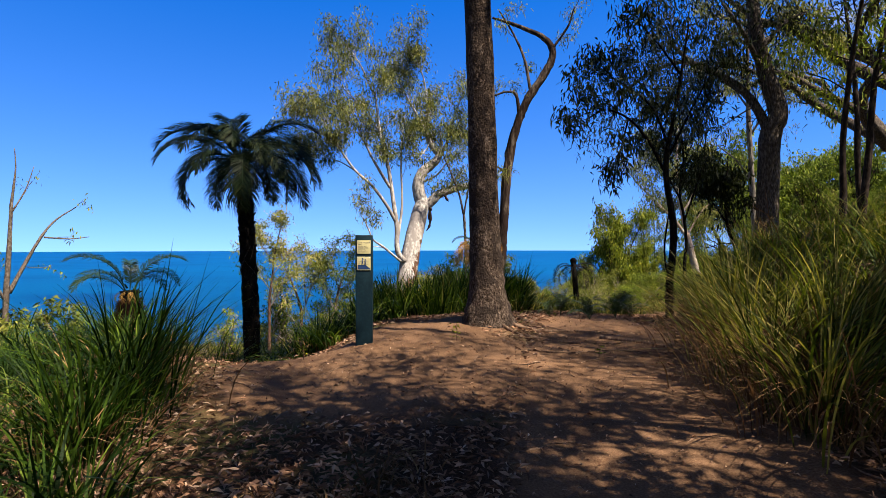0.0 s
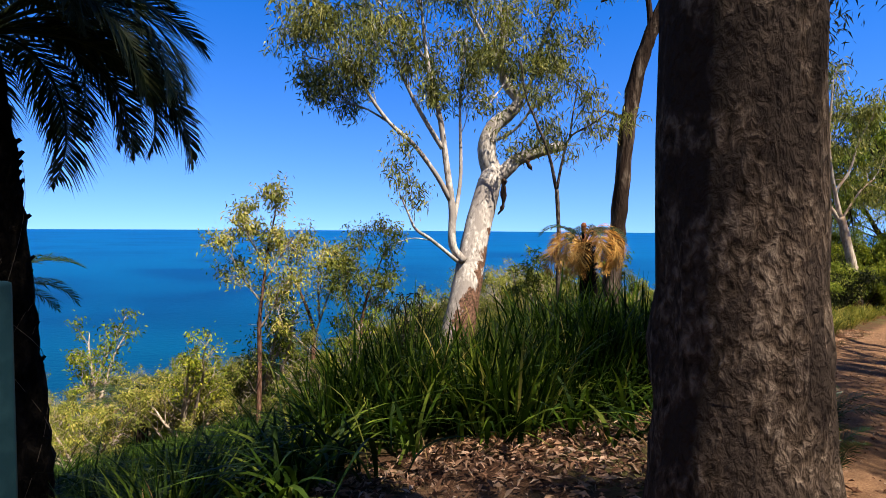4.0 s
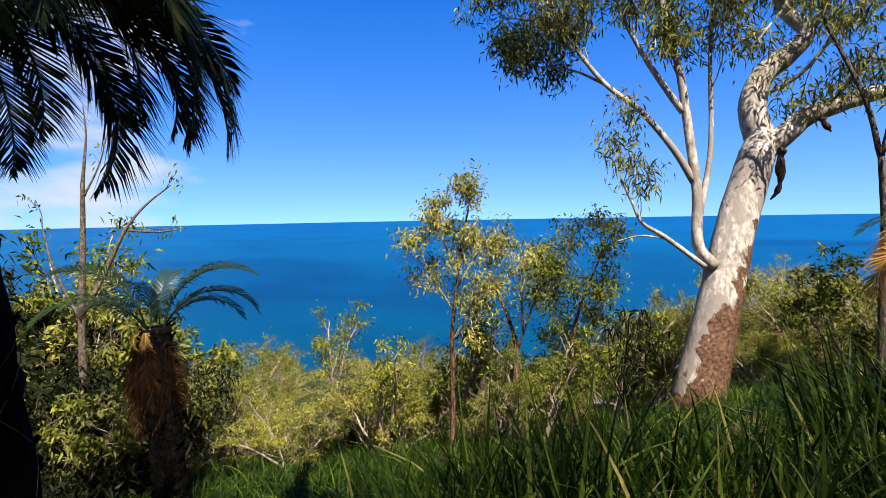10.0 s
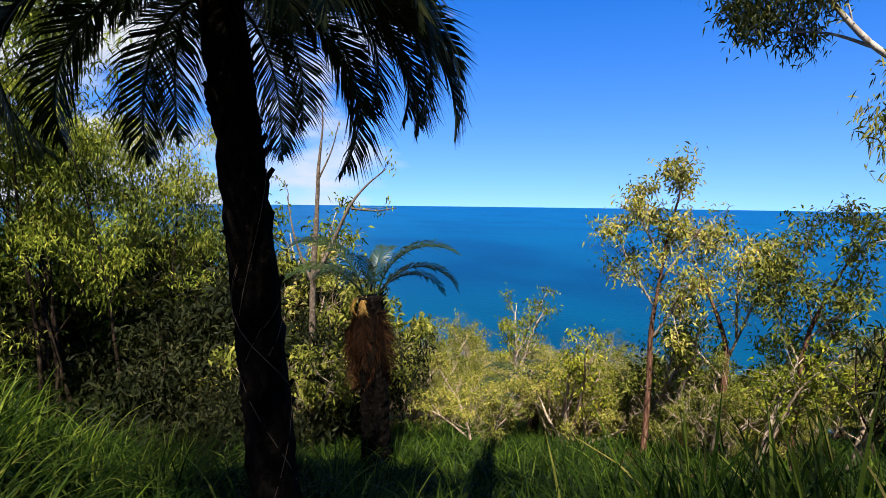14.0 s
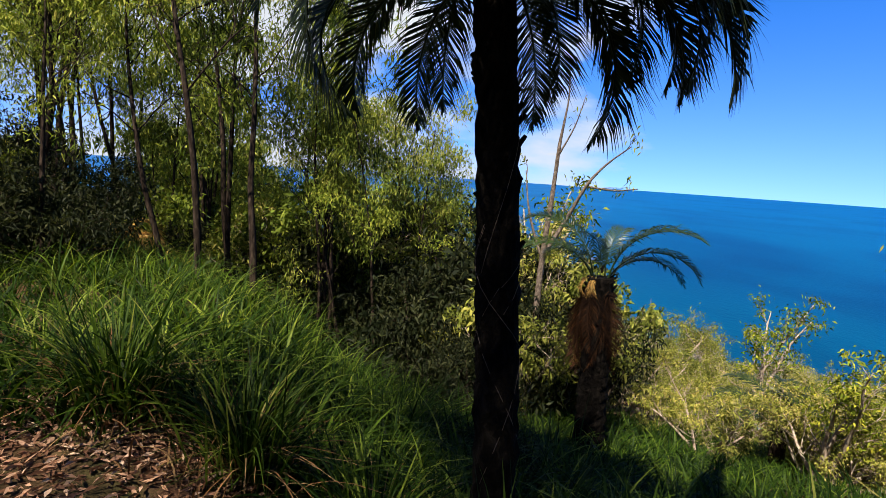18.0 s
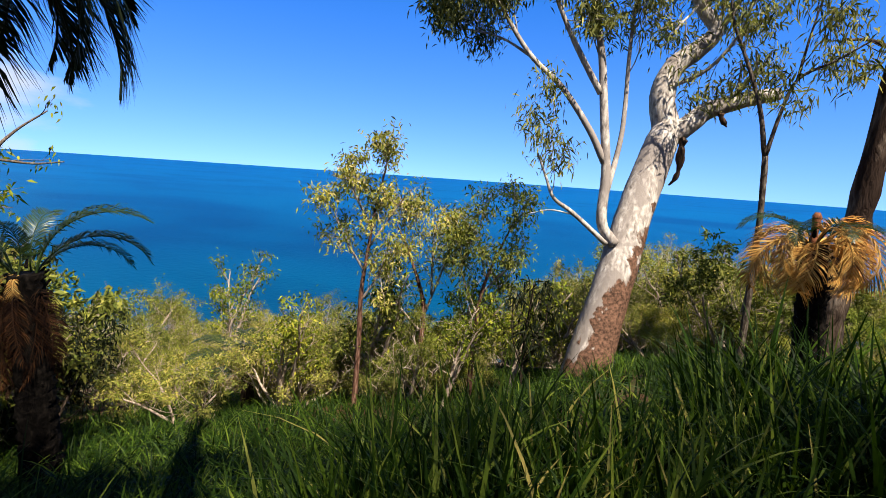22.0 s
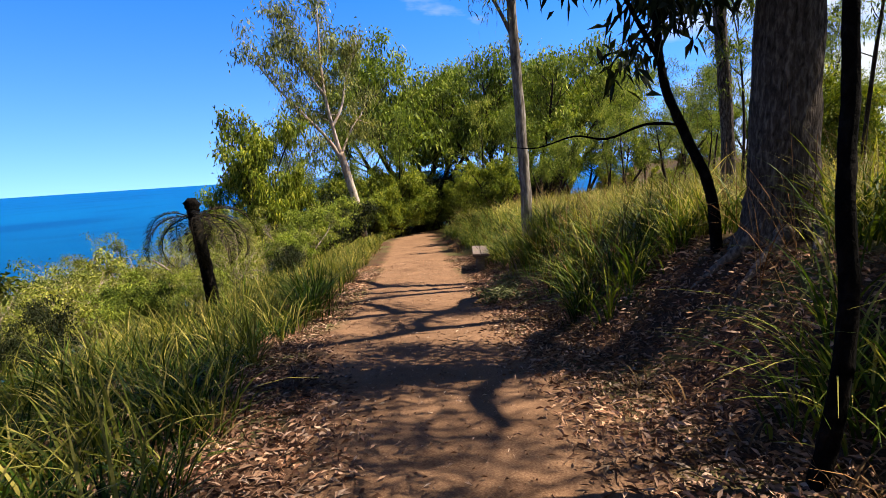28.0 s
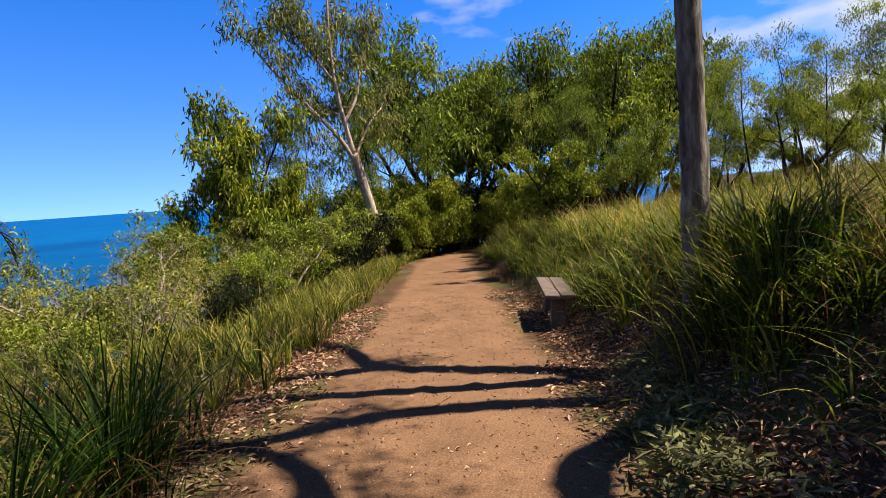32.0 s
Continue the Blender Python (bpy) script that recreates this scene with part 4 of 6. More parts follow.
tree("sapling", "thin dark forked sapling on the slope", [(0.68, 14.89, ground_at(0.68, 14.89) - 0.2), (0.68, 14.89, 0.6), (0.67, 14.89, 1.6), (0.62, 14.89, 2.44)], [0.05, 0.045, 0.04, 0.038],
     [([(0.62, 14.89, 2.42), (0.46, 14.91, 3.12), (0.22, 14.92, 3.73), (0.02, 14.93, 4.22), (-0.08, 14.93, 4.9)], 0.034, 0.012, 4), ([(0.62, 14.89, 2.42), (0.71, 14.88, 2.96), (0.84, 14.87, 3.4), (1.19, 14.81, 3.61), (1.52, 14.75, 3.83)], 0.028, 0.010, 5),
      ([(0.84, 14.87, 3.4), (0.9, 14.87, 3.9), (1.0, 14.9, 4.5)], 0.02, 0.008, 4)], M_GREY, M_EUC, 25, leaves=10, twig=(0.45, 2, 3), spread=0.12, sides=8)

_z = ground_at(4.12, 10.15)
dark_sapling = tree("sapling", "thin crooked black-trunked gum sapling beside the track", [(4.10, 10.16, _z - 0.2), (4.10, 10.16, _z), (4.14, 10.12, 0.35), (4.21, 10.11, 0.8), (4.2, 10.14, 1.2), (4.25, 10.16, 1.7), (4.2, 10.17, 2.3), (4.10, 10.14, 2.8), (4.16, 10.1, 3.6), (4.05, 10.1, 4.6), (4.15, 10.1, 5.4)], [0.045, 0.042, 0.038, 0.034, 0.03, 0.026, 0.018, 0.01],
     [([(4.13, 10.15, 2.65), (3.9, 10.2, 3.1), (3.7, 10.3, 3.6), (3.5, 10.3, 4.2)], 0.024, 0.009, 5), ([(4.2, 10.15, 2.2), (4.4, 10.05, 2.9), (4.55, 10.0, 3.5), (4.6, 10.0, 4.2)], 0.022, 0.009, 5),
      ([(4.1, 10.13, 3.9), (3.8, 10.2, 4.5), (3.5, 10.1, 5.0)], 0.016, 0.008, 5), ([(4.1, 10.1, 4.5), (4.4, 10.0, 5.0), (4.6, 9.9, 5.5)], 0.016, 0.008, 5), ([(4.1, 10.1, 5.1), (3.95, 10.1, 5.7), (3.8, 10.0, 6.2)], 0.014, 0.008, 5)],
     M_BLACK, M_EUCSHADE, 27, leaves=10, twig=(0.55, 2, 3), spread=0.14, size=(0.12, 0.024), sides=9)
dark_sapling.location.x += 1.05
dark_sapling.location.y += 0.6
dark_sapling.location.z += ground_at(5.15, 10.76) - _z
_z = ground_at(4.75, 10.4)
tree("sapling", "thin dark gum sapling with drooping leaves beside the track", [(4.75, 10.4, _z - 0.2), (4.82, 10.4, _z + 0.5), (4.68, 10.42, 1.4), (4.82, 10.45, 2.6), (4.7, 10.5, 3.6), (4.8, 10.5, 4.8), (4.7, 10.5, 5.8)], [0.022, 0.021, 0.019, 0.016, 0.012, 0.006],
     [([(4.72, 10.5, 3.4), (5.0, 10.6, 4.0), (5.2, 10.7, 4.6)], 0.018, 0.008, 5), ([(4.76, 10.48, 4.2), (4.4, 10.6, 4.8), (4.2, 10.7, 5.4)], 0.016, 0.008, 5), ([(4.75, 10.45, 2.8), (5.0, 10.3, 3.2), (5.2, 10.2, 3.7)], 0.014, 0.007, 4)],
     M_BLACK, M_EUCSHADE, 28, leaves=14, twig=(0.5, 2, 3), spread=0.14, size=(0.12, 0.024), sides=8)

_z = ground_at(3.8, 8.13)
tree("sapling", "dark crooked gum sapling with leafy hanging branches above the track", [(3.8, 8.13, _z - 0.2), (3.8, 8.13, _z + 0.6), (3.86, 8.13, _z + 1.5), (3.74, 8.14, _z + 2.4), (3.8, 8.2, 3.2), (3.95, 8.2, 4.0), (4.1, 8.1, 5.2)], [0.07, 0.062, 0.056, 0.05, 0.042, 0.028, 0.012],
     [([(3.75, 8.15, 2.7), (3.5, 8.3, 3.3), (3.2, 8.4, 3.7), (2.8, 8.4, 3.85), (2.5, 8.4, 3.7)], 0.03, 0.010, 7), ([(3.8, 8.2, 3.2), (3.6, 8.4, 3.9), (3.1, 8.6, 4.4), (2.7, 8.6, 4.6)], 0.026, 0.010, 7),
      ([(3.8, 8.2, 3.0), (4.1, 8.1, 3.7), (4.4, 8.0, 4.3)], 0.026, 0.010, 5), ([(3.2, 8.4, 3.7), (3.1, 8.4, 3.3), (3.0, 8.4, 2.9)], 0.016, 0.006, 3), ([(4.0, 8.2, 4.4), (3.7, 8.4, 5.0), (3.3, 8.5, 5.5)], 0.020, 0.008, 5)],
     M_BLACK, M_EUCSHADE, 30, leaves=13, twig=(0.5, 2, 3), spread=0.12, size=(0.13, 0.030), sides=9)

M_ROOT = bark("pale_root_bark", (0.04, 0.03, 0.024), (0.11, 0.085, 0.068), (0.22, 0.175, 0.145), 8.0, (1, 1, 0.6), 0.5)
_g = ground_at(7.65, 11.72)
gumr = tree("gum_tree", "stout dark grey gum with spreading roots on the bank", [(7.65, 11.72, _g - 0.15), (7.65, 11.72, _g + 0.15), (7.65, 11.72, _g + 0.5), (7.65, 11.73, 1.83), (7.7, 11.69, 4.01), (7.83, 11.6, 4.6), (7.63, 11.74, 5.61), (7.44, 11.86, 6.75), (7.38, 11.89, 8.0), (7.5, 11.8, 9.5)],
            [0.42, 0.30, 0.26, 0.245, 0.23, 0.21, 0.18, 0.15, 0.12, 0.06],
            [([(7.7, 11.69, 3.9), (7.61, 11.75, 4.41), (7.32, 11.93, 5.1), (6.9, 12.15, 5.6), (6.2, 12.3, 6.0), (5.6, 12.4, 6.6)], 0.13, 0.04, 8), ([(7.6, 11.8, 5.6), (6.9, 11.4, 6.4), (6.2, 11.0, 6.9)], 0.07, 0.025, 8),
             ([(7.4, 11.9, 7.0), (6.8, 12.4, 7.8), (6.2, 12.8, 8.4)], 0.06, 0.025, 8), ([(7.4, 11.9, 7.4), (8.0, 11.4, 8.4), (8.6, 11.2, 9.0)], 0.06, 0.025, 8), ([(7.5, 11.8, 6.2), (8.3, 12.0, 6.9), (9.0, 12.2, 7.3)], 0.06, 0.02, 7),
             ([(7.32, 11.93, 5.1), (6.4, 13.0, 6.3), (5.4, 14.2, 6.1), (4.9, 14.9, 5.1)], 0.07, 0.02, 9)],
            M_GREY, M_EUCSHADE, 29, leaves=15, twig=(1.0, 2, 3), spread=0.26, size=(0.15, 0.028), sides=18, rough=0.03)
_b = Bag()
for a, l in ((150, 0.8), (190, 1.0), (225, 0.9), (265, 0.7), (110, 0.6)):
    pts = []
    for s in np.linspace(0.15, 1, 7):
        x, y = math.cos(radians(a + 12 * math.sin(s * 5))) * s * l, math.sin(radians(a + 12 * math.sin(s * 5))) * s * l
        pts.append((x, y, ground_at(7.65 + x, 11.72 + y) - (_g - 0.15) + 0.09 - 0.12 * s))
    _b = Bag()
    tube(_b, smoothed(pts, 2), [0.085, 0.05, 0.018], 7, 0.10)
    part("root", _b.mesh("root", M_ROOT, True), gumr, "pale exposed surface root")

_z = ground_at(7.5, 12.15)
tree("sapling", "crooked dark sapling with broad drooping leaves on the bank", [(7.5, 12.15, _z - 0.2), (7.42, 12.2, _z + 0.5), (7.27, 12.35, _z + 1.0), (7.16, 12.5, _z + 1.5), (7.12, 12.55, _z + 2.2), (7.2, 12.6, _z + 3.2)], [0.055, 0.048, 0.043, 0.036, 0.028, 0.012],
     [([(7.25, 12.38, _z + 1.1), (7.05, 12.6, _z + 1.12), (6.85, 12.85, _z + 1.02), (6.65, 13.05, _z + 1.06), (6.45, 13.3, _z + 0.98), (6.3, 13.5, _z + 1.0)], 0.014, 0.004, 0), ([(7.15, 12.5, _z + 1.6), (6.85, 12.7, _z + 2.2), (6.6, 12.8, _z + 2.6)], 0.025, 0.01, 6),
      ([(7.14, 12.52, _z + 1.8), (7.4, 12.8, _z + 2.4), (7.5, 13.0, _z + 2.8)], 0.025, 0.01, 6), ([(7.12, 12.55, _z + 2.2), (6.8, 12.4, _z + 2.6), (6.4, 12.4, _z + 2.9)], 0.025, 0.01, 6)],
     M_BLACK, M_EUCSHADE, 31, leaves=12, twig=(0.45, 2, 3), spread=0.14, size=(0.17, 0.045), sides=9)

_z = ground_at(10.75, 17.25)
tree("gum_tree", "straight grey pole-like gum with a blackened foot beside the bench", [(10.75, 17.25, _z - 0.2), (10.75, 17.25, _z + 0.4), (10.73, 17.26, _z + 1.5), (10.66, 17.28, _z + 3), (10.55, 17.3, _z + 5), (10.45, 17.3, _z + 7), (10.5, 17.4, _z + 9)], [0.13, 0.115, 0.11, 0.10, 0.09, 0.07, 0.04],
     [([(10.6, 17.3, _z + 4.2), (10.2, 17.5, _z + 5.0), (9.6, 17.7, _z + 5.6)], 0.04, 0.015, 4), ([(10.5, 17.3, _z + 5.8), (11.0, 17.0, _z + 6.8), (11.4, 16.9, _z + 7.4)], 0.04, 0.015, 6), ([(10.45, 17.3, _z + 6.8), (10.1, 17.8, _z + 7.8), (9.8, 18.1, _z + 8.4)], 0.035, 0.015, 6)],
     M_POLE, M_EUC, 33, leaves=9, twig=(0.8, 2, 3), spread=0.2, sides=12)

W = (18.6, 37.0)
_z = ground_at(*W)
tree("gum_tree", "pale-limbed gum with a burnt foot beside the far track", [(W[0], W[1], _z - 0.3), (W[0] - 0.1, W[1], _z + 1.2), (W[0] - 0.35, W[1], _z + 2.6), (W[0] - 0.75, W[1], _z + 4.2), (W[0] - 1.05, W[1], _z + 5.4)], [0.30, 0.26, 0.24, 0.22, 0.20],
     [([(17.55, 37, _z + 5.3), (17.2, 37, _z + 6.8), (16.9, 37, _z + 8.5), (16.8, 37, _z + 10.5), (16.9, 37, _z + 13)], 0.13, 0.04, 9), ([(17.6, 37, _z + 5.0), (16.8, 37, _z + 6.2), (15.6, 37, _z + 7.4), (14.2, 37, _z + 8.8), (13.2, 37, _z + 10)], 0.12, 0.03, 9),
      ([(17.2, 37, _z + 6.8), (17.9, 37, _z + 8.0), (18.3, 37, _z + 9.6), (19, 37, _z + 11)], 0.08, 0.03, 8), ([(16.9, 37, _z + 8.5), (15.8, 37, _z + 10), (15.3, 37, _z + 12)], 0.07, 0.03, 9), ([(17.6, 37.1, _z + 5.2), (18.6, 37.3, _z + 6.8), (19.4, 37.4, _z + 7.6)], 0.07, 0.03, 6)],
     M_PALE, M_EUC, 35, leaves=17, twig=(1.5, 2, 4), spread=0.28, size=(0.26, 0.06), sides=10)

# ---------------------------------------------------------------- palms
_r = np.random.default_rng(77)
M_VINE = bark("dry_vine", (0.03, 0.024, 0.02), (0.09, 0.07, 0.058), (0.16, 0.13, 0.11), 10.0, (1, 1, 1), 0.2)
F_GREEN = [frond_mesh("frond", M_FROND, 1.26, 0.28, 104, 122 + 16 * k, _r, 0.013, 0.62 - 0.1 * k, 0.06 * (k - 1), 0.04, 0.0105, 0.9) for k in range(3)]
F_YOUNG = [frond_mesh("frond", M_FRONDY, 1.25, 0.26, 70, 118 + 14 * k, _r, 0.012, 0.8, 0.08 * (k - 0.5), 0.02, 0.011) for k in range(2)]
F_DRY = [frond_mesh("frond", M_DRYFROND, 1.05, 0.23, 52, 186 + 18 * k, _r, 0.013, 0.64, 0.12 * (k - 1), 0.12, 0.0125, 0.75) for k in range(3)]
F_DEAD = [frond_mesh("frond", M_BROWNFROND, 1.25, 0.20, 60, 40, _r, 0.010, -1.15, 0.05 * (k - 1), 0.25) for k in range(3)]

_f = []
for k in range(26):
    az = k * 137.5 + _r.uniform(-12, 12)
    ring = k / 26
    pitch = 44 - 62 * ring + _r.uniform(-7, 7)
    _f.append((F_GREEN[k % 3], az, pitch, _r.uniform(0.97, 1.25), ""))
for az, pt in ((62, 12), (78, 2), (92, 18), (104, -4), (118, 8), (48, 22), (-70, 6), (-95, 14)):
    _f.append((F_GREEN[int(az) % 3], az, pt, _r.uniform(1.12, 1.26), ""))
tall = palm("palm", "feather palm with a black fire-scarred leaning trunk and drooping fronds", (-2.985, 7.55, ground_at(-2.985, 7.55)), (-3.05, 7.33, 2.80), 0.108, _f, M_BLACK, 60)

for k in range(9):
    b = Bag()
    z0, a0, tw = _r.uniform(0.5, 1.9), _r.uniform(0, 6.28), _r.choice((-1, 1)) * _r.uniform(1.6, 4.0)
    n = _r.uniform(0.4, 1.0)
    tube(b, [(0.127 * math.cos(a0 + tw * q) - 0.06 * ((z0 + n * q) / 3.2) ** 1.6, 0.127 * math.sin(a0 + tw * q) - 0.19 * ((z0 + n * q) / 3.2) ** 1.6, z0 + n * q) for q in np.linspace(0, 1, 9)], [0.0022, 0.0012], 4, 0.1)
    part("vine", b.mesh("vine", M_VINE), tall, "dry grey vine clinging to the trunk")

_f = [(F_YOUNG[k % 2], az, p, s, "") for k, (az, p, s) in enumerate(((52, 34, 1.15), (68, 14, 1.1), (84, 2, 0.95), (120, 58, 0.8), (228, 36, 1.15), (250, 16, 1.1), (205, 8, 0.9), (300, 64, 0.7)))]
_f += [(F_DEAD[k % 3], (k * 137.5 if k % 2 else 240 + 60 * math.sin(k * 2.4)) + _r.uniform(-9, 9), _r.uniform(-18, 6), _r.uniform(0.75, 1.1), "dead brown hanging frond") for k in range(30)]
_f += [(F_DRY[k % 3], 225 + 40 * k, -42, 0.42, "orange-brown dying frond") for k in range(3)]
palm("palm", "short palm with a skirt of dead brown fronds", (-6.2, 9.85, ground_at(-6.2, 9.85)), (-6.25, 9.8, 0.62), 0.16, _f, M_BLACK, 40)

_f = [(F_DRY[k % 3], k * 137.5 + _r.uniform(-14, 14), 24 - 50 * (k / 22) + _r.uniform(-10, 10), _r.uniform(0.7, 1.0), "") for k in range(22)]
_f += [(F_DRY[k % 3], k * 45 + 20, _r.uniform(-50, -22), _r.uniform(0.5, 0.7), "") for k in range(6)]
_f += [(F_YOUNG[k % 2], az, 14, 0.62, "half-green frond") for k, az in enumerate((200, 245, 285, 320))]
M_BUD = bark("scorched_bud", (0.06, 0.022, 0.012), (0.16, 0.06, 0.03), (0.28, 0.12, 0.06), 10.0, (1, 1, 1), 0.6)
zam = palm("palm", "palm with a crown of scorched orange-brown fronds on a black trunk", (1.05, 12.95, ground_at(1.05, 12.95)), (0.90, 12.85, 1.50), 0.12, _f, M_BLACK, 30)
_b = Bag()
tube(_b, smoothed([(-0.15, -0.1, 1.45 - ground_at(1.05, 12.95)), (-0.15, -0.1, 1.66 - ground_at(1.05, 12.95)), (-0.15, -0.1, 1.74 - ground_at(1.05, 12.95)), (-0.15, -0.1, 1.80 - ground_at(1.05, 12.95))], 3), [0.04, 0.03, 0.035, 0.042, 0.02], 10, 0.12)
part("bud", _b.mesh("bud", M_BUD), zam, "brown knob of scorched leaf bud")

M_CHAR = foliage("charred_palm_leaflet", [(0.0, (0.005, 0.004, 0.003)), (0.6, (0.012, 0.009, 0.005)), (1.0, (0.045, 0.03, 0.014))], rough=0.8, through=0.05)
F_BURNT = [frond_mesh("frond", M_CHAR, 1.25, 0.22, 62, 118 + 16 * k, _r, 0.012, 0.10, 0.05 * (k - 1), 0.12) for k in range(2)]
_f = [(F_BURNT[k % 2], k * 137.5 + _r.uniform(-10, 10), 26 - 40 * (k / 11) + _r.uniform(-6, 6), _r.uniform(0.8, 1.05), "") for k in range(11)]
bd = palm("palm", "burnt black palm with a knobbly top and sparse drooping fronds", (5.22, 19.7, ground_at(5.22, 19.7)), (5.05, 19.6, 0.72), 0.095, _f, M_BLACK, 30)
_b = Bag()
_z = 0.72 - ground_at(5.22, 19.7)
tube(_b, smoothed([(-0.17, -0.1, _z - 0.1), (-0.17, -0.1, _z + 0.08), (-0.17, -0.1, _z + 0.2), (-0.17, -0.1, _z + 0.32)], 3), [0.09, 0.075, 0.11, 0.12, 0.06], 10, 0.18)
part("bud", _b.mesh("bud", M_BLACK), bd, "charred knobbly leaf bud")

# cycad seedlings beside the track, and a scorched one under the woodland
F_SEED = [frond_mesh("frond", M_FRONDY, 0.62, 0.13, 40, 85 + 15 * k, _r, 0.006, 0.8, 0.05 * (k - 0.5)) for k in range(2)]
for x, y, n, s in ((2.1, 8.72, 6, 0.8), (2.95, 8.3, 6, 0.9), (2.55, 8.55, 5, 0.6), (2.35, 7.75, 6, 0.75), (3.3, 8.6, 5, 0.7), (1.75, 7.95, 5, 0.6)):
    o = thing("cycad_seedling", "small dark green cycad seedling with arching fronds", "cycad", (x, y, ground_at(x, y)), "cycad seedlings")
    for k in range(n):
        part("frond", F_SEED[k % 2], o, "", pose(0, 0, 0, _r.uniform(-15, 15), -_r.uniform(8, 60), k * 360 / n + _r.uniform(-20, 20)) @ Matrix.Diagonal((s, s, s, 1)))
o = thing("cycad", "scorched straw-orange cycad in the grass", "cycad", (-11.8, 2.3, ground_at(-11.8, 2.3)))
for k in range(14):
    part("frond", F_DRY[k % 3], o, "", pose(0, 0, 0.25, 0, -_r.uniform(5, 60), k * 137.5) @ Matrix.Diagonal((1.2, 1.2, 1.2, 1)))
o = thing("cycad", "half-dry cycad with yellow and green fronds on the slope", "cycad", (-7.6, 14.2, ground_at(-7.6, 14.2)))
for k in range(14):
    part("frond", (F_YOUNG + F_YOUNG + F_DRY[:1])[k % 5], o, "", pose(0, 0, 0.7, 0, -_r.uniform(0, 50), k * 137.5) @ Matrix.Diagonal((1.2, 1.2, 1.2, 1)))
b = Bag()
tube(b, [(0, 0, -0.3), (0, 0, 0.4), (0, 0, 0.75)], [0.14, 0.13, 0.10], 9, 0.1)
part("trunk", b.mesh("trunk", M_SOOT), o)

# ---------------------------------------------------------------- dead tree and saplings on the slope
_z = ground_at(-9.0, 10.1)
tree("dead_tree", "bare pale dead tree with a few green shoots", [(-9.02, 10.03, _z - 0.3), (-9.0, 10.09, -0.79), (-8.99, 10.11, 0.35), (-8.97, 10.18, 1.46), (-8.95, 10.22, 2.37), (-8.92, 10.29, 3.1), (-8.93, 10.28, 3.55)], [0.065, 0.06, 0.055, 0.045, 0.03, 0.015, 0.008],
     [([(-8.97, 10.17, 0.54), (-8.87, 10.42, 1.08), (-8.66, 10.65, 1.72), (-8.54, 10.9, 2.08), (-8.28, 11.17, 2.39)], 0.045, 0.01, 2), ([(-8.64, 10.69, 1.7), (-8.28, 10.96, 1.67), (-8.02, 11.22, 1.72)], 0.02, 0.008, 1),
      ([(-8.99, 10.11, 0.35), (-9.19, 9.87, 1.19), (-9.32, 9.79, 1.92)], 0.03, 0.008, 2), ([(-8.95, 10.22, 2.2), (-8.8, 10.4, 2.7), (-8.7, 10.5, 3.2)], 0.018, 0.006, 1)],
     M_ROOT, M_BRIGHT, 41, leaves=2, twig=(0.5, 2, 2), spread=0.07, size=(0.08, 0.03), sides=8)
_s = [("sapling", "spindly reddish sapling with sparse leaves on the slope", [(-4.82, 13.73, -1.87), (-4.78, 13.75, -0.95), (-4.78, 13.75, -0.07), (-4.72, 13.79, 0.61), (-4.64, 13.85, 1.37), (-4.53, 13.91, 1.95)], 0.05,
       [[(-4.78, 13.75, -0.2), (-4.5, 13.8, 0.3), (-4.3, 13.8, 0.9)], [(-4.75, 13.77, 0.3), (-5.1, 13.7, 0.8), (-5.35, 13.6, 1.4)], [(-4.7, 13.8, 0.7), (-4.4, 13.9, 1.2), (-4.2, 13.9, 1.5)], [(-4.68, 13.82, 1.0), (-4.95, 13.7, 1.5), (-5.1, 13.7, 1.8)]], 43),
      ("sapling", "branching tan-barked shrub on the slope", [(-4.25, 14.87, -1.9), (-4.21, 14.89, -0.73), (-4.24, 14.88, -0.25), (-4.48, 14.75, 0.5), (-4.67, 14.64, 0.96)], 0.055,
       [[(-4.21, 14.89, -0.63), (-3.99, 15.0, 0.12), (-3.82, 15.07, 0.68), (-3.65, 15.15, 1.13)], [(-4.21, 14.89, -0.9), (-4.7, 14.8, -0.4), (-4.9, 14.7, 0.2)], [(-4.1, 14.95, -0.2), (-4.15, 15.0, 0.6), (-4.1, 15.0, 1.1)]], 45),
      ("sapling", "branching tan-barked shrub on the slope", [(-3.24, 14.88, -1.73), (-3.21, 14.89, -0.61), (-3.13, 14.92, 0.11), (-2.93, 14.99, 0.73), (-2.77, 15.04, 1.17)], 0.045,
       [[(-3.2, 14.9, -0.4), (-3.5, 14.9, 0.2), (-3.6, 14.9, 0.8)], [(-3.15, 14.92, 0.0), (-2.9, 14.95, 0.3), (-2.6, 14.9, 0.6)], [(-3.1, 14.95, 0.2), (-3.3, 15.0, 0.8), (-3.3, 15.0, 1.2)]], 47)]
for nm, lab, tr, r, li, sd in _s:
    tr = [(tr[0][0], tr[0][1], ground_at(tr[0][0], tr[0][1]) - 0.2)] + tr[1:]
    tree(nm, lab, tr, [r, r * 0.8, r * 0.5, r * 0.25], [(p, r * 0.4, 0.008, 6) for p in li] + [([np.array(tr[-2]), np.array(tr[-1]), np.array(tr[-1]) + [0.03, 0, 0.15]], 0.012, 0.006, 5)], M_RED, M_SCRUB, sd, leaves=13, tip_wood=M_TWIG, twig=(0.44, 2, 3), spread=0.09, size=(0.09, 0.026), sides=7, hang=0.3)
_z = ground_at(-2.13, 14.08)
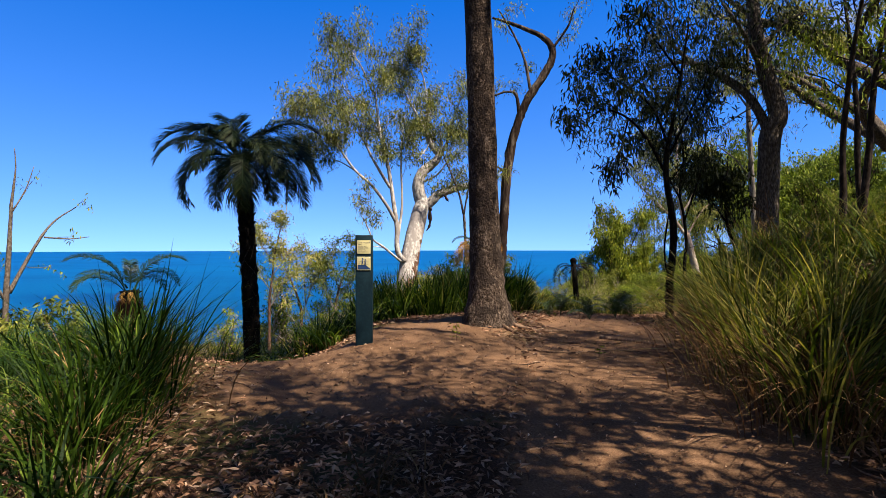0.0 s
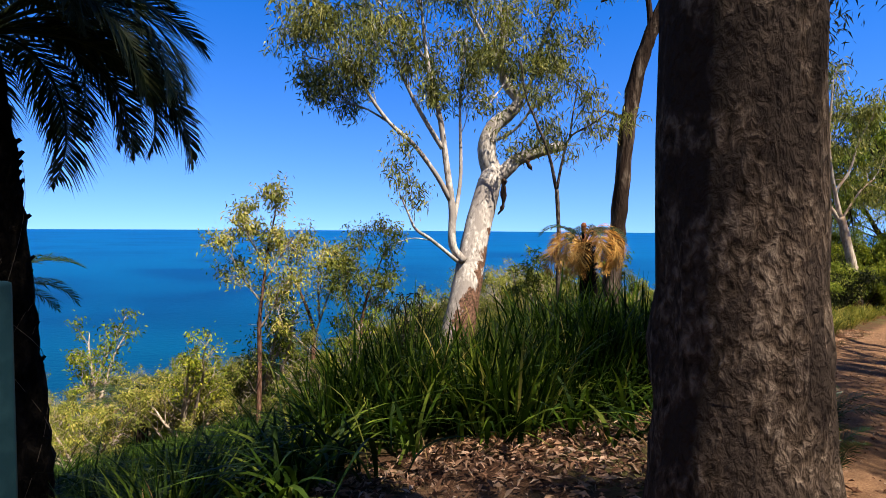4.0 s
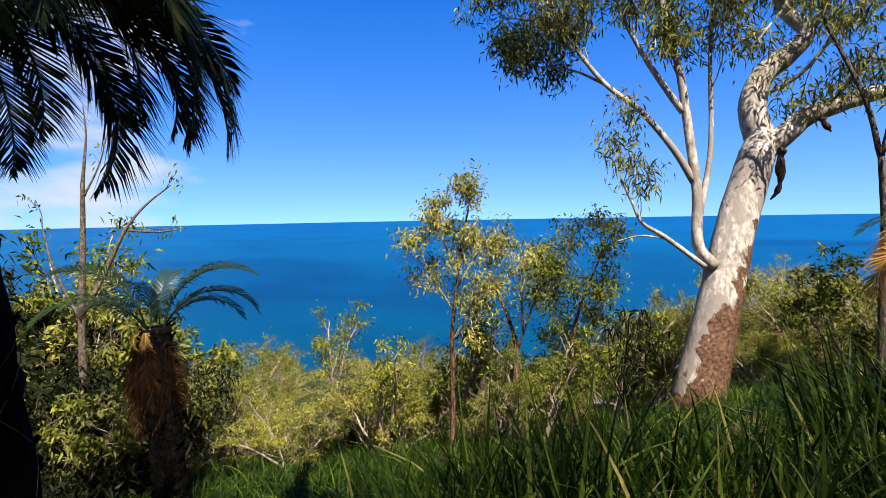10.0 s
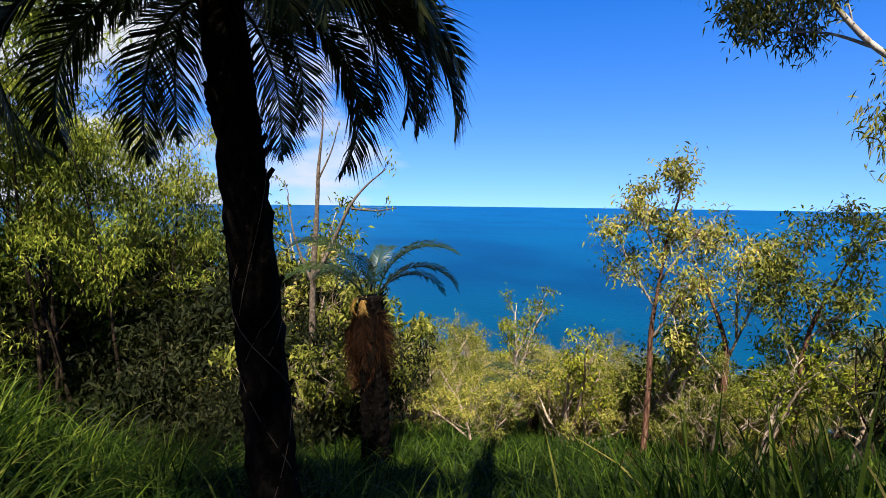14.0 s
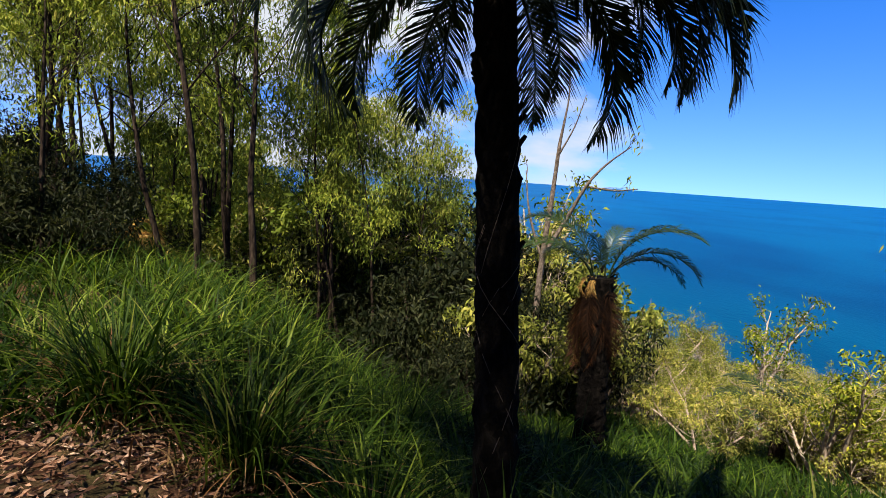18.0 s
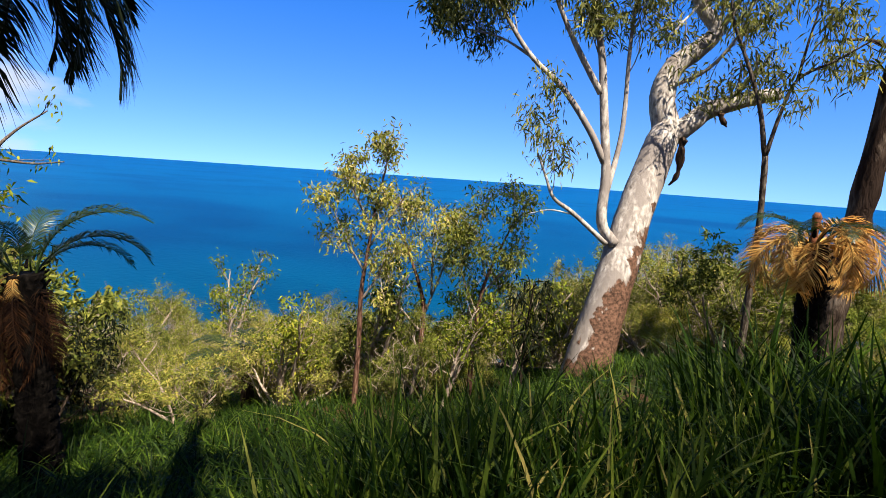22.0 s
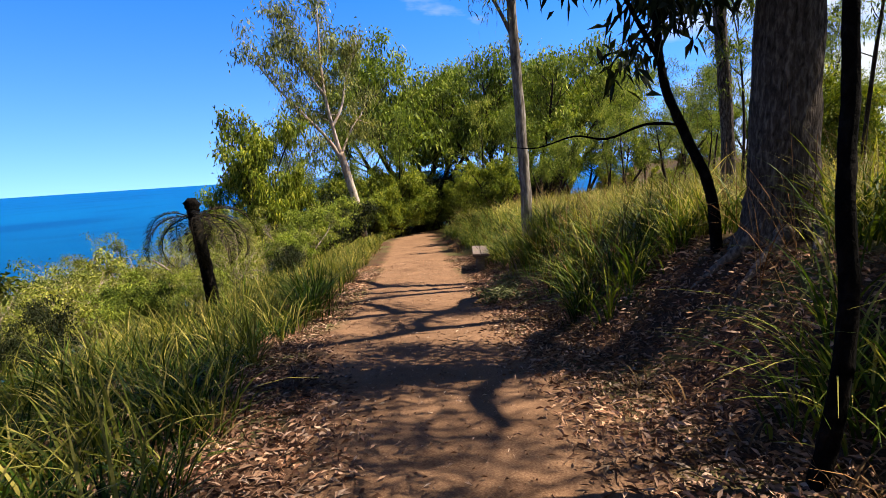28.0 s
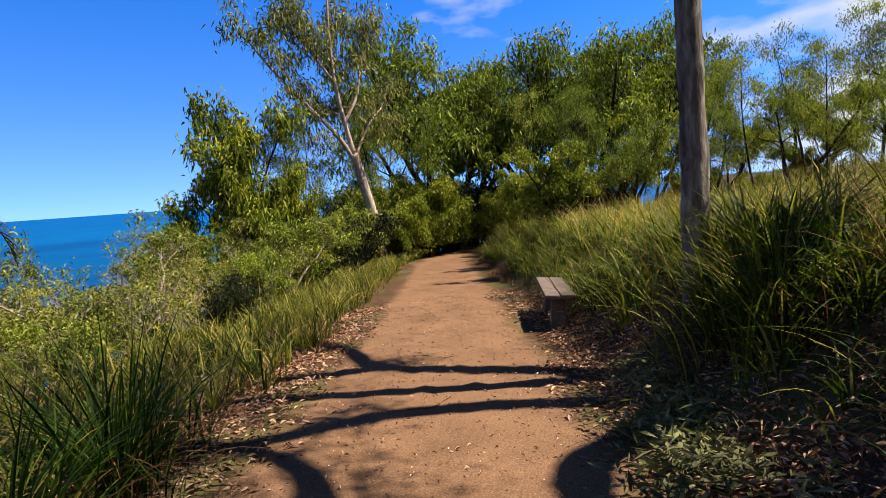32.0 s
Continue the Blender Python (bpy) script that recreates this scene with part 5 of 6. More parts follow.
tree("sapling", "dark leafy sapling on the slope", [(-2.13, 14.08, _z - 0.2), (-2.14, 14.08, _z + 0.9), (-2.08, 14.1, 0.45)], [0.025, 0.02, 0.01], [([(-2.13, 14.08, _z + 0.5), (-2.3, 14.0, _z + 1.0), (-2.35, 14.0, 0.3)], 0.012, 0.006, 5), ([(-2.13, 14.08, _z + 0.6), (-1.9, 14.1, _z + 1.0), (-1.85, 14.1, 0.3)], 0.012, 0.006, 5)], M_SOOT, M_EUCSHADE, 49, leaves=5, twig=(0.28, 2, 2), spread=0.1, size=(0.15, 0.03), sides=6)

# ---------------------------------------------------------------- scrub, repeated
KINDS = {
    "s": [(wild_tree("shrub", "olive-green and dry brown coastal scrub bush", 2.6, 0.045, M_TWIG, M_SCRUB, 60 + k, 0.45, 4, 7, (0.078, 0.024), 0.3, 0.10, 3, 2, 8, 0.38, category="shrub", hang=0.1, clump=0.22, wobble=0.22), 2.6) for k in range(3)],
    "g": [(wild_tree("shrub", "dense green scrub bush below the track", 2.6, 0.045, M_SOOT, M_WOODS, 65 + k, 0.3, 4, 7, (0.11, 0.036), 0.2, 0.12, 3, 2, 8, 0.34, category="shrub", hang=0.2, clump=0.3), 2.6) for k in range(2)],
    "e": [(wild_tree("shrub", "olive scrub gum with pale twisting limbs", 3.2, 0.06, M_TWIG, M_SCRUB, 70 + k, 0.4, 3, 7, (0.082, 0.024), 0.4, 0.11, 3, 2, 8, 0.40, category="shrub", hang=0.2, clump=0.18, wobble=0.22), 3.2) for k in range(2)],
    "b": [(wild_tree("tree", "bushy bright green coastal tree with dark limbs", 5.2, 0.10, M_SOOT, M_BRIGHT, 80 + k, 0.22, 3, 9, (0.21, 0.075), 0.22, 0.25, 3, 2, 11, 0.32, hang=0.5, clump=0.18), 5.2) for k in range(3)],
    "u": [(wild_tree("shrub", "understory shrub with shade-darkened leaf colour, sparse leaves and dead twigs", 2.4, 0.035, M_SOOT, M_EUCSHADE, 140 + k, 0.4, 4, 5, (0.12, 0.035), 0.15, 0.16, 3, 2, 9, 0.34, category="shrub", hang=0.5, clump=0.2, wobble=0.2), 2.4) for k in range(2)],
    "y": [(wild_tree("shrub", "thin yellow-green shrub with upright stems", 2.8, 0.04, M_TWIG, M_BRIGHT, 90, 0.18, 3, 8, (0.09, 0.030), 0.4, 0.10, 2, 1, 8, 0.22, category="shrub", hang=0.1, clump=0.4), 2.8)],
    "x": [(wild_tree("shrub", "bare twiggy dead shrub on the slope", 2.4, 0.03, M_TWIG, M_SCRUB, 130 + k, 0.35, 4, 3, (0.09, 0.03), 0.2, 0.08, 3, 2, 9, 0.3, category="shrub", hang=0.1, clump=0.05), 2.4) for k in range(2)],
    "w": [(wild_tree("tree", "slim woodland gum with a dark trunk and olive crown", 8.5, 0.06, M_SOOT, M_WOODS, 100 + k, 0.06, 1, 10, (0.14, 0.036), 0.42, 0.27, 3, 2, 11, 0.2, clump=0.15, wobble=0.06), 8.5) for k in range(3)],
    "t": [(wild_tree("tree", "thin straight woodland sapling with a dark stem and olive leaves", 8.0, 0.05, M_SOOT, M_WOODS, 120 + k, 0.04, 1, 9, (0.125, 0.032), 0.45, 0.24, 3, 2, 11, 0.19, clump=0.17, wobble=0.04), 8.0) for k in range(3)],
    "d": [(wild_tree("tree", "dense dark olive tree with spreading limbs", 8.0, 0.16, M_SOOT, M_WOODS, 110 + k, 0.18, 2, 11, (0.22, 0.070), 0.48, 0.34, 3, 2, 13, 0.34, clump=0.15), 8.0) for k in range(2)],
}
_used = set()
_n = 0


def grow(kind, x, y, top=None, s=1.0, turn=None, slim=1.0):
    global _n
    _n = int(abs(x * 73.1 + y * 131.7) * 7)
    src, h = KINDS[kind][_n % len(KINDS[kind])]
    g = ground_at(x, y)
    if top is not None:
        s = min(max((top - g) / h, 0.45), 2.2)
    m = pose(x, y, g - 0.05, 0, 0, (_n * 97) % 360 if turn is None else turn) @ Matrix.Diagonal((s * slim, s * slim, s, 1))
    if src not in _used:
        _used.add(src)
        src.matrix_basis = m
        return src
    c = copy_thing(src, m)
    c.matrix_basis = m
    return c


SEA_SCRUB = """y -4.0 15.4 0.7|y -3.5 14.2 0.3|y -5.4 14.9 0.6|y -2.7 14.9 0.5|y -6.3 13.6 0.0|s 24.0 40.6 -1.6|s 25 41.2 -1.5|s 26 41.6 -1.6|s 27 42 -1.5|s 28 42.6 -1.5|s 22.8 39.6 -1.6|s 23.4 39.4 -1.7|s 25.6 40.6 -1.8|s 27 41.2 -1.8|s 28.4 41.6 -1.8|s 21.6 38.4 -1.6|s 29.5 42.6 -1.6|s -18.9 18.4 -2.6|s -14.7 17.5 -2.7|y -12.8 18.3 -0.8|s -13.8 21.5 -3.4|s -15.3 25.5 -4.3|s -13.2 24.6 -5.0|s -16.4 32.1 -6.6|s -13.8 31.3 -8.2|s -10.1 13.6 -1.7|s -10.0 15.4 -2.3|s -9.6 17.2 -3.0|s -9.9 19.5 -4.0|s -11.3 13.5 -1.6|s -8.1 25.2 -3.6|s -4.9 22.1 -2.8
e -1.1 22.8 0.2|e -0.5 26.8 -0.2|e 0.3 23.8 -0.1|s 0.8 20.8 0.2|e 1.8 24.7 0.1|s -0.6 17.8 -0.6|s 0.1 17.8 -0.4|s -13.0 12.6 -1.4|x -12.3 11.6 0.4|x -11.8 10.2 1.3|x -10.6 10.6 0.8|x -9.6 9.9 0.6|u -11.6 10.9 0.2|u -10.9 9.7 0.1|u -12.6 10.9 -0.7|y -13.5 11.5 2.2|s -13.9 15.3 -1.5|s -11.1 14.0 -1.7|s -9.6 14.3 -1.8|s -12.6 19.9 -2.8
e -0.1 21.5 0.1|b 9.5 33.6 0.2|b 20.4 38.6 0.4|b 21.4 38.9 0.6|b 22.4 38.8 0.8|b 19.4 37.9 -0.2|b 23.4 40.0 1.0|b 21.0 40.5 1.0|b 24.6 41.5 1.0|e -0.2 24.0 0.3|s 4.1 20.6 -0.2|s 3.9 26.1 -0.4|s 2.6 23.2 0.0|s 5.0 28.0 -0.6|s 7.2 26.5 -0.9|s 8.6 28.6 -0.3|s 9.6 26.2 -0.5|s 10.8 28.4 0.1|s 12.6 30.6 0.3|s 14.6 33.0 0.3|s 16.6 35.6 0.2|s 4.5 21.9 -0.5|s 3.1 20.2 -0.3|s 6.3 24.4 -0.7|b 20.5 43.5 0.6|b 23.5 47 0.8|s 12.4 33.6 0.4|u 12.6 31.0 -0.6|s 20.2 39.4 -1.2|s 21.6 40.2 -1.0|b 22.8 41.0 0.6|b 24.8 41.8 0.8|s 26.4 41.6 -0.8|s 8.2 24.4 -0.5|s 9.6 27.0 -0.3|s 5.6 22.2 -0.6|s 4.6 23.6 -0.6"""
for row in SEA_SCRUB.replace("\n", "|").split("|"):
    kd, x, y, top = row.split()
    if kd == "s" and float(x) > 3:
        kd, top = "g" if float(x) > 20 else "gxugx"[int(float(x) * 10 + float(y) * 7) % 5], float(top) + 0.9 * (float(x) > 20)
    grow(kd, float(x), float(y), float(top))

# a bushy tree below the bend, and slim ones behind it
grow("b", 10.9, 33.3, 3.7, slim=0.62)
grow("b", 12.4, 34.6, 2.2, slim=0.6)
for x, y, top in ((14.2, 36.4, 3.6), (15.4, 38.0, 4.2), (16.4, 39.4, 3.8), (13.2, 38.6, 3.0)):
    grow("t", x, y, top)
for x, y, top in ((12.0, 32.2, -0.6), (13.4, 33.4, -0.4), (14.8, 34.9, -0.6), (15.8, 36.6, -0.5), (17.4, 38.2, -0.6), (18.9, 39.6, -0.4)):
    grow("u", x, y, top)

# scrub all down the slope, kept below the view of the sea
_r = np.random.default_rng(190)
for k in range(190):
    a, r = radians(_r.uniform(-26, 66)), _r.uniform(8.0, 30)
    x, y = -0.2 - math.sin(a) * r, 6.8 + math.cos(a) * r
    if seaward(x, y) < 4.5 or (x > 1.0 and y < 24) or float(track(np.array([x]), np.array([y]))[0][0]) < 5:
        continue
    slope = np.interp(math.degrees(a), (-26, 2, 12, 20, 60, 74), (5.0, 6.5, 11.0, 16.5, 15.5, 9.0)) + _r.uniform(-3.0, 3.0)
    top = 1.8 - r * math.tan(radians(slope))
    if math.hypot(x + 1.5, y - 13.8) < 2.2 or (r < 16 and math.degrees(a) > 46):
        continue
    if top - ground_at(x, y) > 0.5:
        grow("s" if _r.uniform() < 0.7 else "e", x, y, min(top, ground_at(x, y) + 3.4))

_r = np.random.default_rng(195)
for k in range(170):
    x, y = _r.uniform(-14, 16), _r.uniform(9, 30)
    d = float(track(np.array([x]), np.array([y]))[0][0])
    if (3.6 if x < 1.5 else 6.5) < d < 11 and seaward(x, y) > 4.2 and math.hypot(x + 1.5, y - 13.8) > 2 and math.hypot(x - 5.2, y - 19.7) > 3.5:
        grow("x", x, y, None, _r.uniform(0.6, 1.15))

# woodland to the west
_r = np.random.default_rng(200)
for x, y, s in ((-8.3, 4.6, 0.8), (-8.9, 5.3, 0.85), (-10.5, 1.6, 0.9), (-9.2, 3.9, 0.75), (-11.6, 4.4, 1.0), (-12.5, 0.6, 1.0), (-11.2, 6.2, 0.9), (-12.6, 7.2, 0.8), (-13.8, 3.2, 1.1), (-10.2, 6.8, 0.6), (-14.5, 5.6, 1.0), (-15.5, -1.0, 1.1), (-17, 2.5, 1.1), (-16, 7.6, 0.9), (-13.2, 8.8, 0.7), (-18.5, 5.0, 1.1), (-19, -2.5, 1.1), (-20.5, 8, 1.0), (-14, -3.6, 1.1), (-22, 1, 1.2), (-11.0, -2.5, 1.0), (-17, 10, 0.8)):
    grow("w", x, y, None, s * _r.uniform(0.85, 1.05))
for x, y, top in ((-10.6, 8.2, 0.4), (-11.9, 8.6, 0.7), (-12.2, 6.4, 0.7), (-14.9, 9.3, 0.6), (-12.8, 9.9, 0.3), (-8.5, 9.4, -0.1), (-9.6, 9.2, 0.2), (-8.0, 10.6, -0.4), (-7.4, 9.0, -0.5), (-11.0, 10.2, 0.2), (-9.2, 8.0, 0.0), (-12.6, 9.0, 1.0)):
    grow("u", x, y, top)
for x, y, top in ((-10.2, 6.2, 3.4), (-9.8, 7.3, 2.6), (-11.4, 7.9, 3.0), (-11.8, 9.2, 2.2), (-12.4, 8.4, 3.0)):
    grow("t" if x > -11.5 else "w", x, y, top)
for x, y, top in ((-22, 3.6, 1.6), (-24, -0.5, 2.6)):
    grow("d", x, y, top)
for x, y, top in ((-13.4, 6.4, 1.2), (-15.0, 8.2, 1.4), (-13.5, -1.6, 2.0), (-18, 9.5, 2.0), (-14.6, 3.4, 1.2)):
    grow("g", x, y, top)
for x, y, top in ((-15.5, 2.0, 0.8), (-17, 5.5, 0.6), (-16.5, -0.5, 1.0), (-19, 2.5, 1.2), (-18.5, 7.5, 0.6), (-20.5, 5.0, 1.0), (-14.2, 5.2, 0.6), (-21, 0, 1.4)):
    grow("s", x, y, top)
for k in range(56):
    x, y = _r.uniform(-22, -8.2), _r.uniform(-3, 9.5)
    if x + 0.35 * y > -7.4 or (y > 7 and x > -10.5):
        continue
    grow("t" if k % 3 else "u", x, y, None, _r.uniform(0.65, 1.1) * (1 if x < -10 else 0.8))
# woods at the far end of the track, and on the hill
for x, y, s in ((25.5, 43, 0.95), (28.5, 44.5, 1.1), (30.5, 46.5, 1.0), (33, 48, 1.2), (30, 37.6, 0.85), (33.5, 40, 1.0), (37, 42, 1.1), (36, 36, 0.95), (31.5, 34.0, 0.8)):
    grow("d", x, y, None, s * (1.5 if (x - 6.4) > 0.64 * (y - 14.9) else 0.95))
for x, y, s in ((19.8, 39.2, 0.9), (21.0, 40.5, 0.8), (23.0, 39.6, 0.9), (20.5, 43, 1.0), (27.4, 35.6, 0.9), (29, 33, 0.8), (26.6, 31.0, 0.75), (33, 30, 0.9), (31, 27.5, 0.8), (36, 26, 0.9), (34.5, 22, 0.85), (30, 23, 0.75), (26.5, 25.5, 0.7), (38, 30, 1.0), (33, 17.5, 0.8), (29, 18.5, 0.7), (37, 13.5, 0.9), (24.5, 19.5, 0.65), (22, 28.5, 0.6)):
    grow("w", x, y, None, s)
for x, y, top in ((21.1, 21.1, 3.6), (25.4, 21.1, 3.9), (20.1, 17.8, 2.9), (18.9, 14.5, 4.6), (21.4, 13.3, 5.0), (16.0, 10.3, 4.2), (23.5, 16.5, 4.4), (24.0, 24.0, 3.2)):
    grow("w", x, y, top)
for x, y, top in ((12.5, 13.6, 5.4), (14.2, 12.6, 6.0), (15.6, 15.0, 5.2), (12.0, 9.6, 5.6), (16.5, 12.0, 5.6)):
    grow("t", x, y, top)
for x, y, top in ((24, 27, 2.2), (27, 22.5, 3.0), (28.5, 26, 2.4), (29, 15, 3.6), (26, 12, 4.0), (31, 20, 3.5), (27, 30, 2.0), (30.5, 31, 2.0), (33, 24.5, 3.5), (34, 12, 4.5), (23, 9.5, 4.0), (18, 6.5, 4.0), (31, 8, 4.8), (35, 33, 3)):
    grow("d", x, y, top)
_r = np.random.default_rng(220)
for k in range(34):
    x, y = _r.uniform(14, 40), _r.uniform(8, 36)
    if -30 < float(track(np.array([x]), np.array([y]))[0][0]) < -8:
        grow("s" if k % 3 else "b", x, y, ground_at(x, y) + _r.uniform(1.2, 2.6))
for x, y, top in ((17.2, 24.6, 0.0), (19.5, 27.5, 0.3), (21.5, 30, 0.2), (23.4, 32.6, 0.0), (25.5, 34.4, 0.6), (27, 37, 0.4)):
    grow("b", x, y, top)
# growth under the far trees, its shade put into the dark leaf colour
for x, y in ((26, 44.6), (27.6, 46.4), (29.4, 47.6), (31.4, 49.2), (33.4, 46.2), (35.6, 48.4), (35, 42.4), (38.6, 45.2), (31.6, 43.8), (29.0, 41.0), (32.4, 39.4), (35.4, 38.4), (38.5, 39.5)):
    grow("u", x, y, 1.3)
# dense low growth below the bend at the track's far end
_r = np.random.default_rng(210)
for k in range(46):
    x, y = _r.uniform(16, 32), _r.uniform(33, 47)
    if 2.4 < float(track(np.array([x]), np.array([y]))[0][0]) < 7.5 and x > 19.5:
        grow("u" if k % 3 else "b", x, y, ground_at(x, y) + _r.uniform(1.3, 2.6))
# unseen trees added up the bank to cast shade on the lookout and the track
for kd, x, y, s in (("w", 5.2, 0.9, 1.1), ("d", 4.6, -1.2, 0.8), ("d", 3.7, 0.3, 0.72), ("w", 8.6, 5.6, 1.15), ("w", 3.4, -3.6, 1.1), ("w", 8.6, 1.0, 1.1), ("w", 6.2, 5.6, 0.95), ("w", 2.8, -0.9, 0.95), ("w", 4.9, 3.6, 0.85), ("w", 3.3, 2.6, 1.0), ("w", 7.8, 9.2, 1.0), ("w", 7.2, 7.0, 0.9), ("w", 8.8, 10.2, 1.0), ("t", 6.5, 7.9, 0.9), ("w", 2.3, 0.7, 1.0), ("t", 4.5, 4.7, 0.85), ("d", 2.6, -5.6, 1.1), ("t", 6.6, 4.2, 0.9), ("w", 7.4, 4.4, 1.05)):
    grow(kd, x, y, None, s)
# two gums added so that their limbs throw shadows across the track
for ox, oy, seed in ((0, 0, 37), (1.7, 3.0, 38)):
    _z = ground_at(11.6 + ox, 11.4 + oy)
    _o = np.array((11.4 + ox, 11.5 + oy, _z))
    _l = [((-0.1, 0.1, 4.3), (0.5, 1.0, 5.2), (0.2, 1.9, 6.0), (0.9, 2.8, 6.6), (0.6, 3.8, 7.2)), ((-0.1, 0.1, 4.3), (-0.9, -0.4, 5.2), (-0.9, -1.3, 5.9), (-1.7, -2.0, 6.4), (-1.6, -3.0, 7.0)),
          ((0.2, 1.9, 6.0), (-0.8, 2.2, 6.7), (-1.2, 3.1, 7.0), (-2.2, 3.4, 7.4)), ((-0.9, -1.3, 5.9), (-0.1, -1.9, 6.5), (0.1, -2.9, 7.0)), ((-0.1, 0.1, 4.4), (-0.9, 0.9, 5.4), (-1.9, 0.9, 6.1), (-2.4, 1.9, 6.8))]
    _l = [[(x - 0.3 * (z - 4.3), y + 0.2 * (z - 4.3), z + 0.25 * (z - 4.3)) for x, y, z in pts] for pts in _l]
    tree("gum_tree", "added spreading gum on the bank, its crooked limbs casting track shadows", [_o + (0.2, -0.1, -0.3), _o + (0.2, -0.05, 1.5), _o + (0, 0, 3.0), _o + (-0.1, 0.1, 4.4)], [0.14, 0.12, 0.11, 0.11],
         [([_o + q for q in pts], r, r * 0.32, n) for pts, r, n in zip(_l, (0.19, 0.19, 0.13, 0.13, 0.17), (6, 6, 6, 6, 7))], M_GREY, M_EUC, seed, leaves=16, twig=(0.8, 2, 3), spread=0.16, size=(0.15, 0.036), sides=10, bare=0.45)

# ---------------------------------------------------------------- grass
_r = np.random.default_rng(300)


def grass(name, label, mat, n, area, keep, per, height, width, lean=0.9, fan=0.06, k=5):
    x, y = scatter(_r, n, *area, keep)
    v, q = blades(x, y, per, height * _r.uniform(0.7, 1.2, len(x)), width, _r, fan, lean, k)
    return tagged(new(name, mesh(name, v, q, None, mat)), label, "grass", kind="stuff")



def near_sea(x, y):
    c = clearing(x, y)
    return (c > 1.02) & (track(x, y)[0] > 0) & (seaward(x, y) < 5.5) & (seaward(x, y) > -1.5)


def dist(x, y, lo, hi):
    d = track(x, y)[0]
    return (d > lo) & (d < hi)


grass("tall_grass", "tall dense dark green grass at the lookout's edge", M_GRASS, 1700, (-6, 4.5, 5, 13), lambda x, y: near_sea(x, y) & (clearing(x, y) > 1.06) & (seaward(x, y) < 2.0 + 0.5 * _r.uniform(size=len(x))), 10, 0.58, 0.016, 1.15, 0.11, 7)
grass("tall_grass", "upright dark green grass standing behind the bare lookout", M_GRASS, 800, (-1.6, 1.8, 7.6, 10.2), lambda x, y: (clearing(x, y) > 1.08) & (seaward(x, y) < 1.5) & (y > 8.25 + 0.9 * np.maximum(x + 0.1, 0)), 12, 0.80, 0.011, 0.45, 0.07, 6)
grass("tall_grass", "rank dark green waist-high grass beside the track", M_GRASS, 1100, (-1.2, 2.6, 8.6, 12.6), lambda x, y: (clearing(x, y) > 1.12) & (np.hypot((x - 0.85) / 0.95, (y - 10.5) / 1.15) < 1) & (np.hypot(x - 1.05, y - 12.95) > 1.1), 11, 0.98, 0.015, 0.65, 0.07, 7)
grass("tall_grass", "tall dark green grass on the slope under the palms", M_GRASS, 1500, (-9.5, -1.6, 6.8, 12.5), lambda x, y: (clearing(x, y) > 1.06) & (seaward(x, y) > 1.2) & (seaward(x, y) < 6), 12, 0.52, 0.0105, 1.0, 0.10, 6)
grass("low_grass", "short green grass on the upper slope", M_GRASS, 5200, (-10, 6, 6, 19), lambda x, y: (clearing(x, y) > 1.03) & (track(x, y)[0] > 0) & (seaward(x, y) > 1.6), 12, 0.36, 0.0085, 0.9, 0.10)
grass("tall_grass", "tall green grass below the woodland", M_GRASS, 2600, (-16, -1.5, -4, 9), lambda x, y: (clearing(x, y) > 1.05) & (seaward(x, y) < 3), 16, 0.72, 0.0085, 1.05, 0.09, 6)
grass("hill_grass", "sunlit yellow-green grass on the rise under the woodland", M_GOLD, 4200, (-34, -9.5, -12, 5), lambda x, y: x + 0.35 * y < -8.5, 12, 0.62, 0.012, 0.9, 0.14, 4)
grass("track_grass", "green and straw-coloured grass along the track's seaward edge", M_GOLD, 9000, (1, 24, 9, 40), lambda x, y: (clearing(x, y) > 0.98) & dist(x, y, 0.6, 4.6), 15, 0.68, 0.0075, 0.8, 0.07)
grass("track_grass", "tall green grass tussocks along the track's seaward edge", M_GRASS, 500, (1, 24, 9, 40), lambda x, y: (clearing(x, y) > 1.12) & dist(x, y, 1.2, 4.6), 26, 0.68, 0.0085, 0.75, 0.09)
grass("bank_grass", "tall seeding yellow-green grass on the bank", M_GOLD, 8200, (2.5, 24, -6, 34), lambda x, y: (clearing(x, y) > 1.3) & (np.hypot(x - 7.25, y - 12.0) > 0.8) & dist(x, y, -8, -2.9), 34, 0.85, 0.0052, 0.85, 0.10)
grass("hill_grass", "pale seeding grass on the hillside", M_GOLD, 15000, (6, 45, -2, 40), lambda x, y: dist(x, y, -30, -6), 9, 0.9, 0.022, 0.8, 0.18, 4)
grass("bank_grass", "green arching grass hanging over the bank's foot", M_BANK, 9000, (1.5, 22, -4, 32), lambda x, y: (clearing(x, y) > 1.18) & (np.hypot(x - 6.95, y - 12.2) > 0.9) & dist(x, y, -3.4, -1.75) & (np.hypot(x - 9.6, y - 17.2) > 1.0), 26, 0.78, 0.0075, 1.15, 0.10, 7)
grass("dry_grass", "dry straw grass along the edges of the track", M_STRAW, 6500, (-4, 22, -2, 34), lambda x, y: (clearing(x, y) > 0.93) & (clearing(x, y) < 1.2), 14, 0.26, 0.005, 1.2, 0.08, 4)
grass("seeding_grass", "pale straw seed stems standing above the bank grass", M_STRAW, 2600, (3, 24, -4, 34), lambda x, y: (clearing(x, y) > 1.3) & dist(x, y, -8, -2.2), 7, 1.15, 0.0035, 0.7, 0.12, 5)


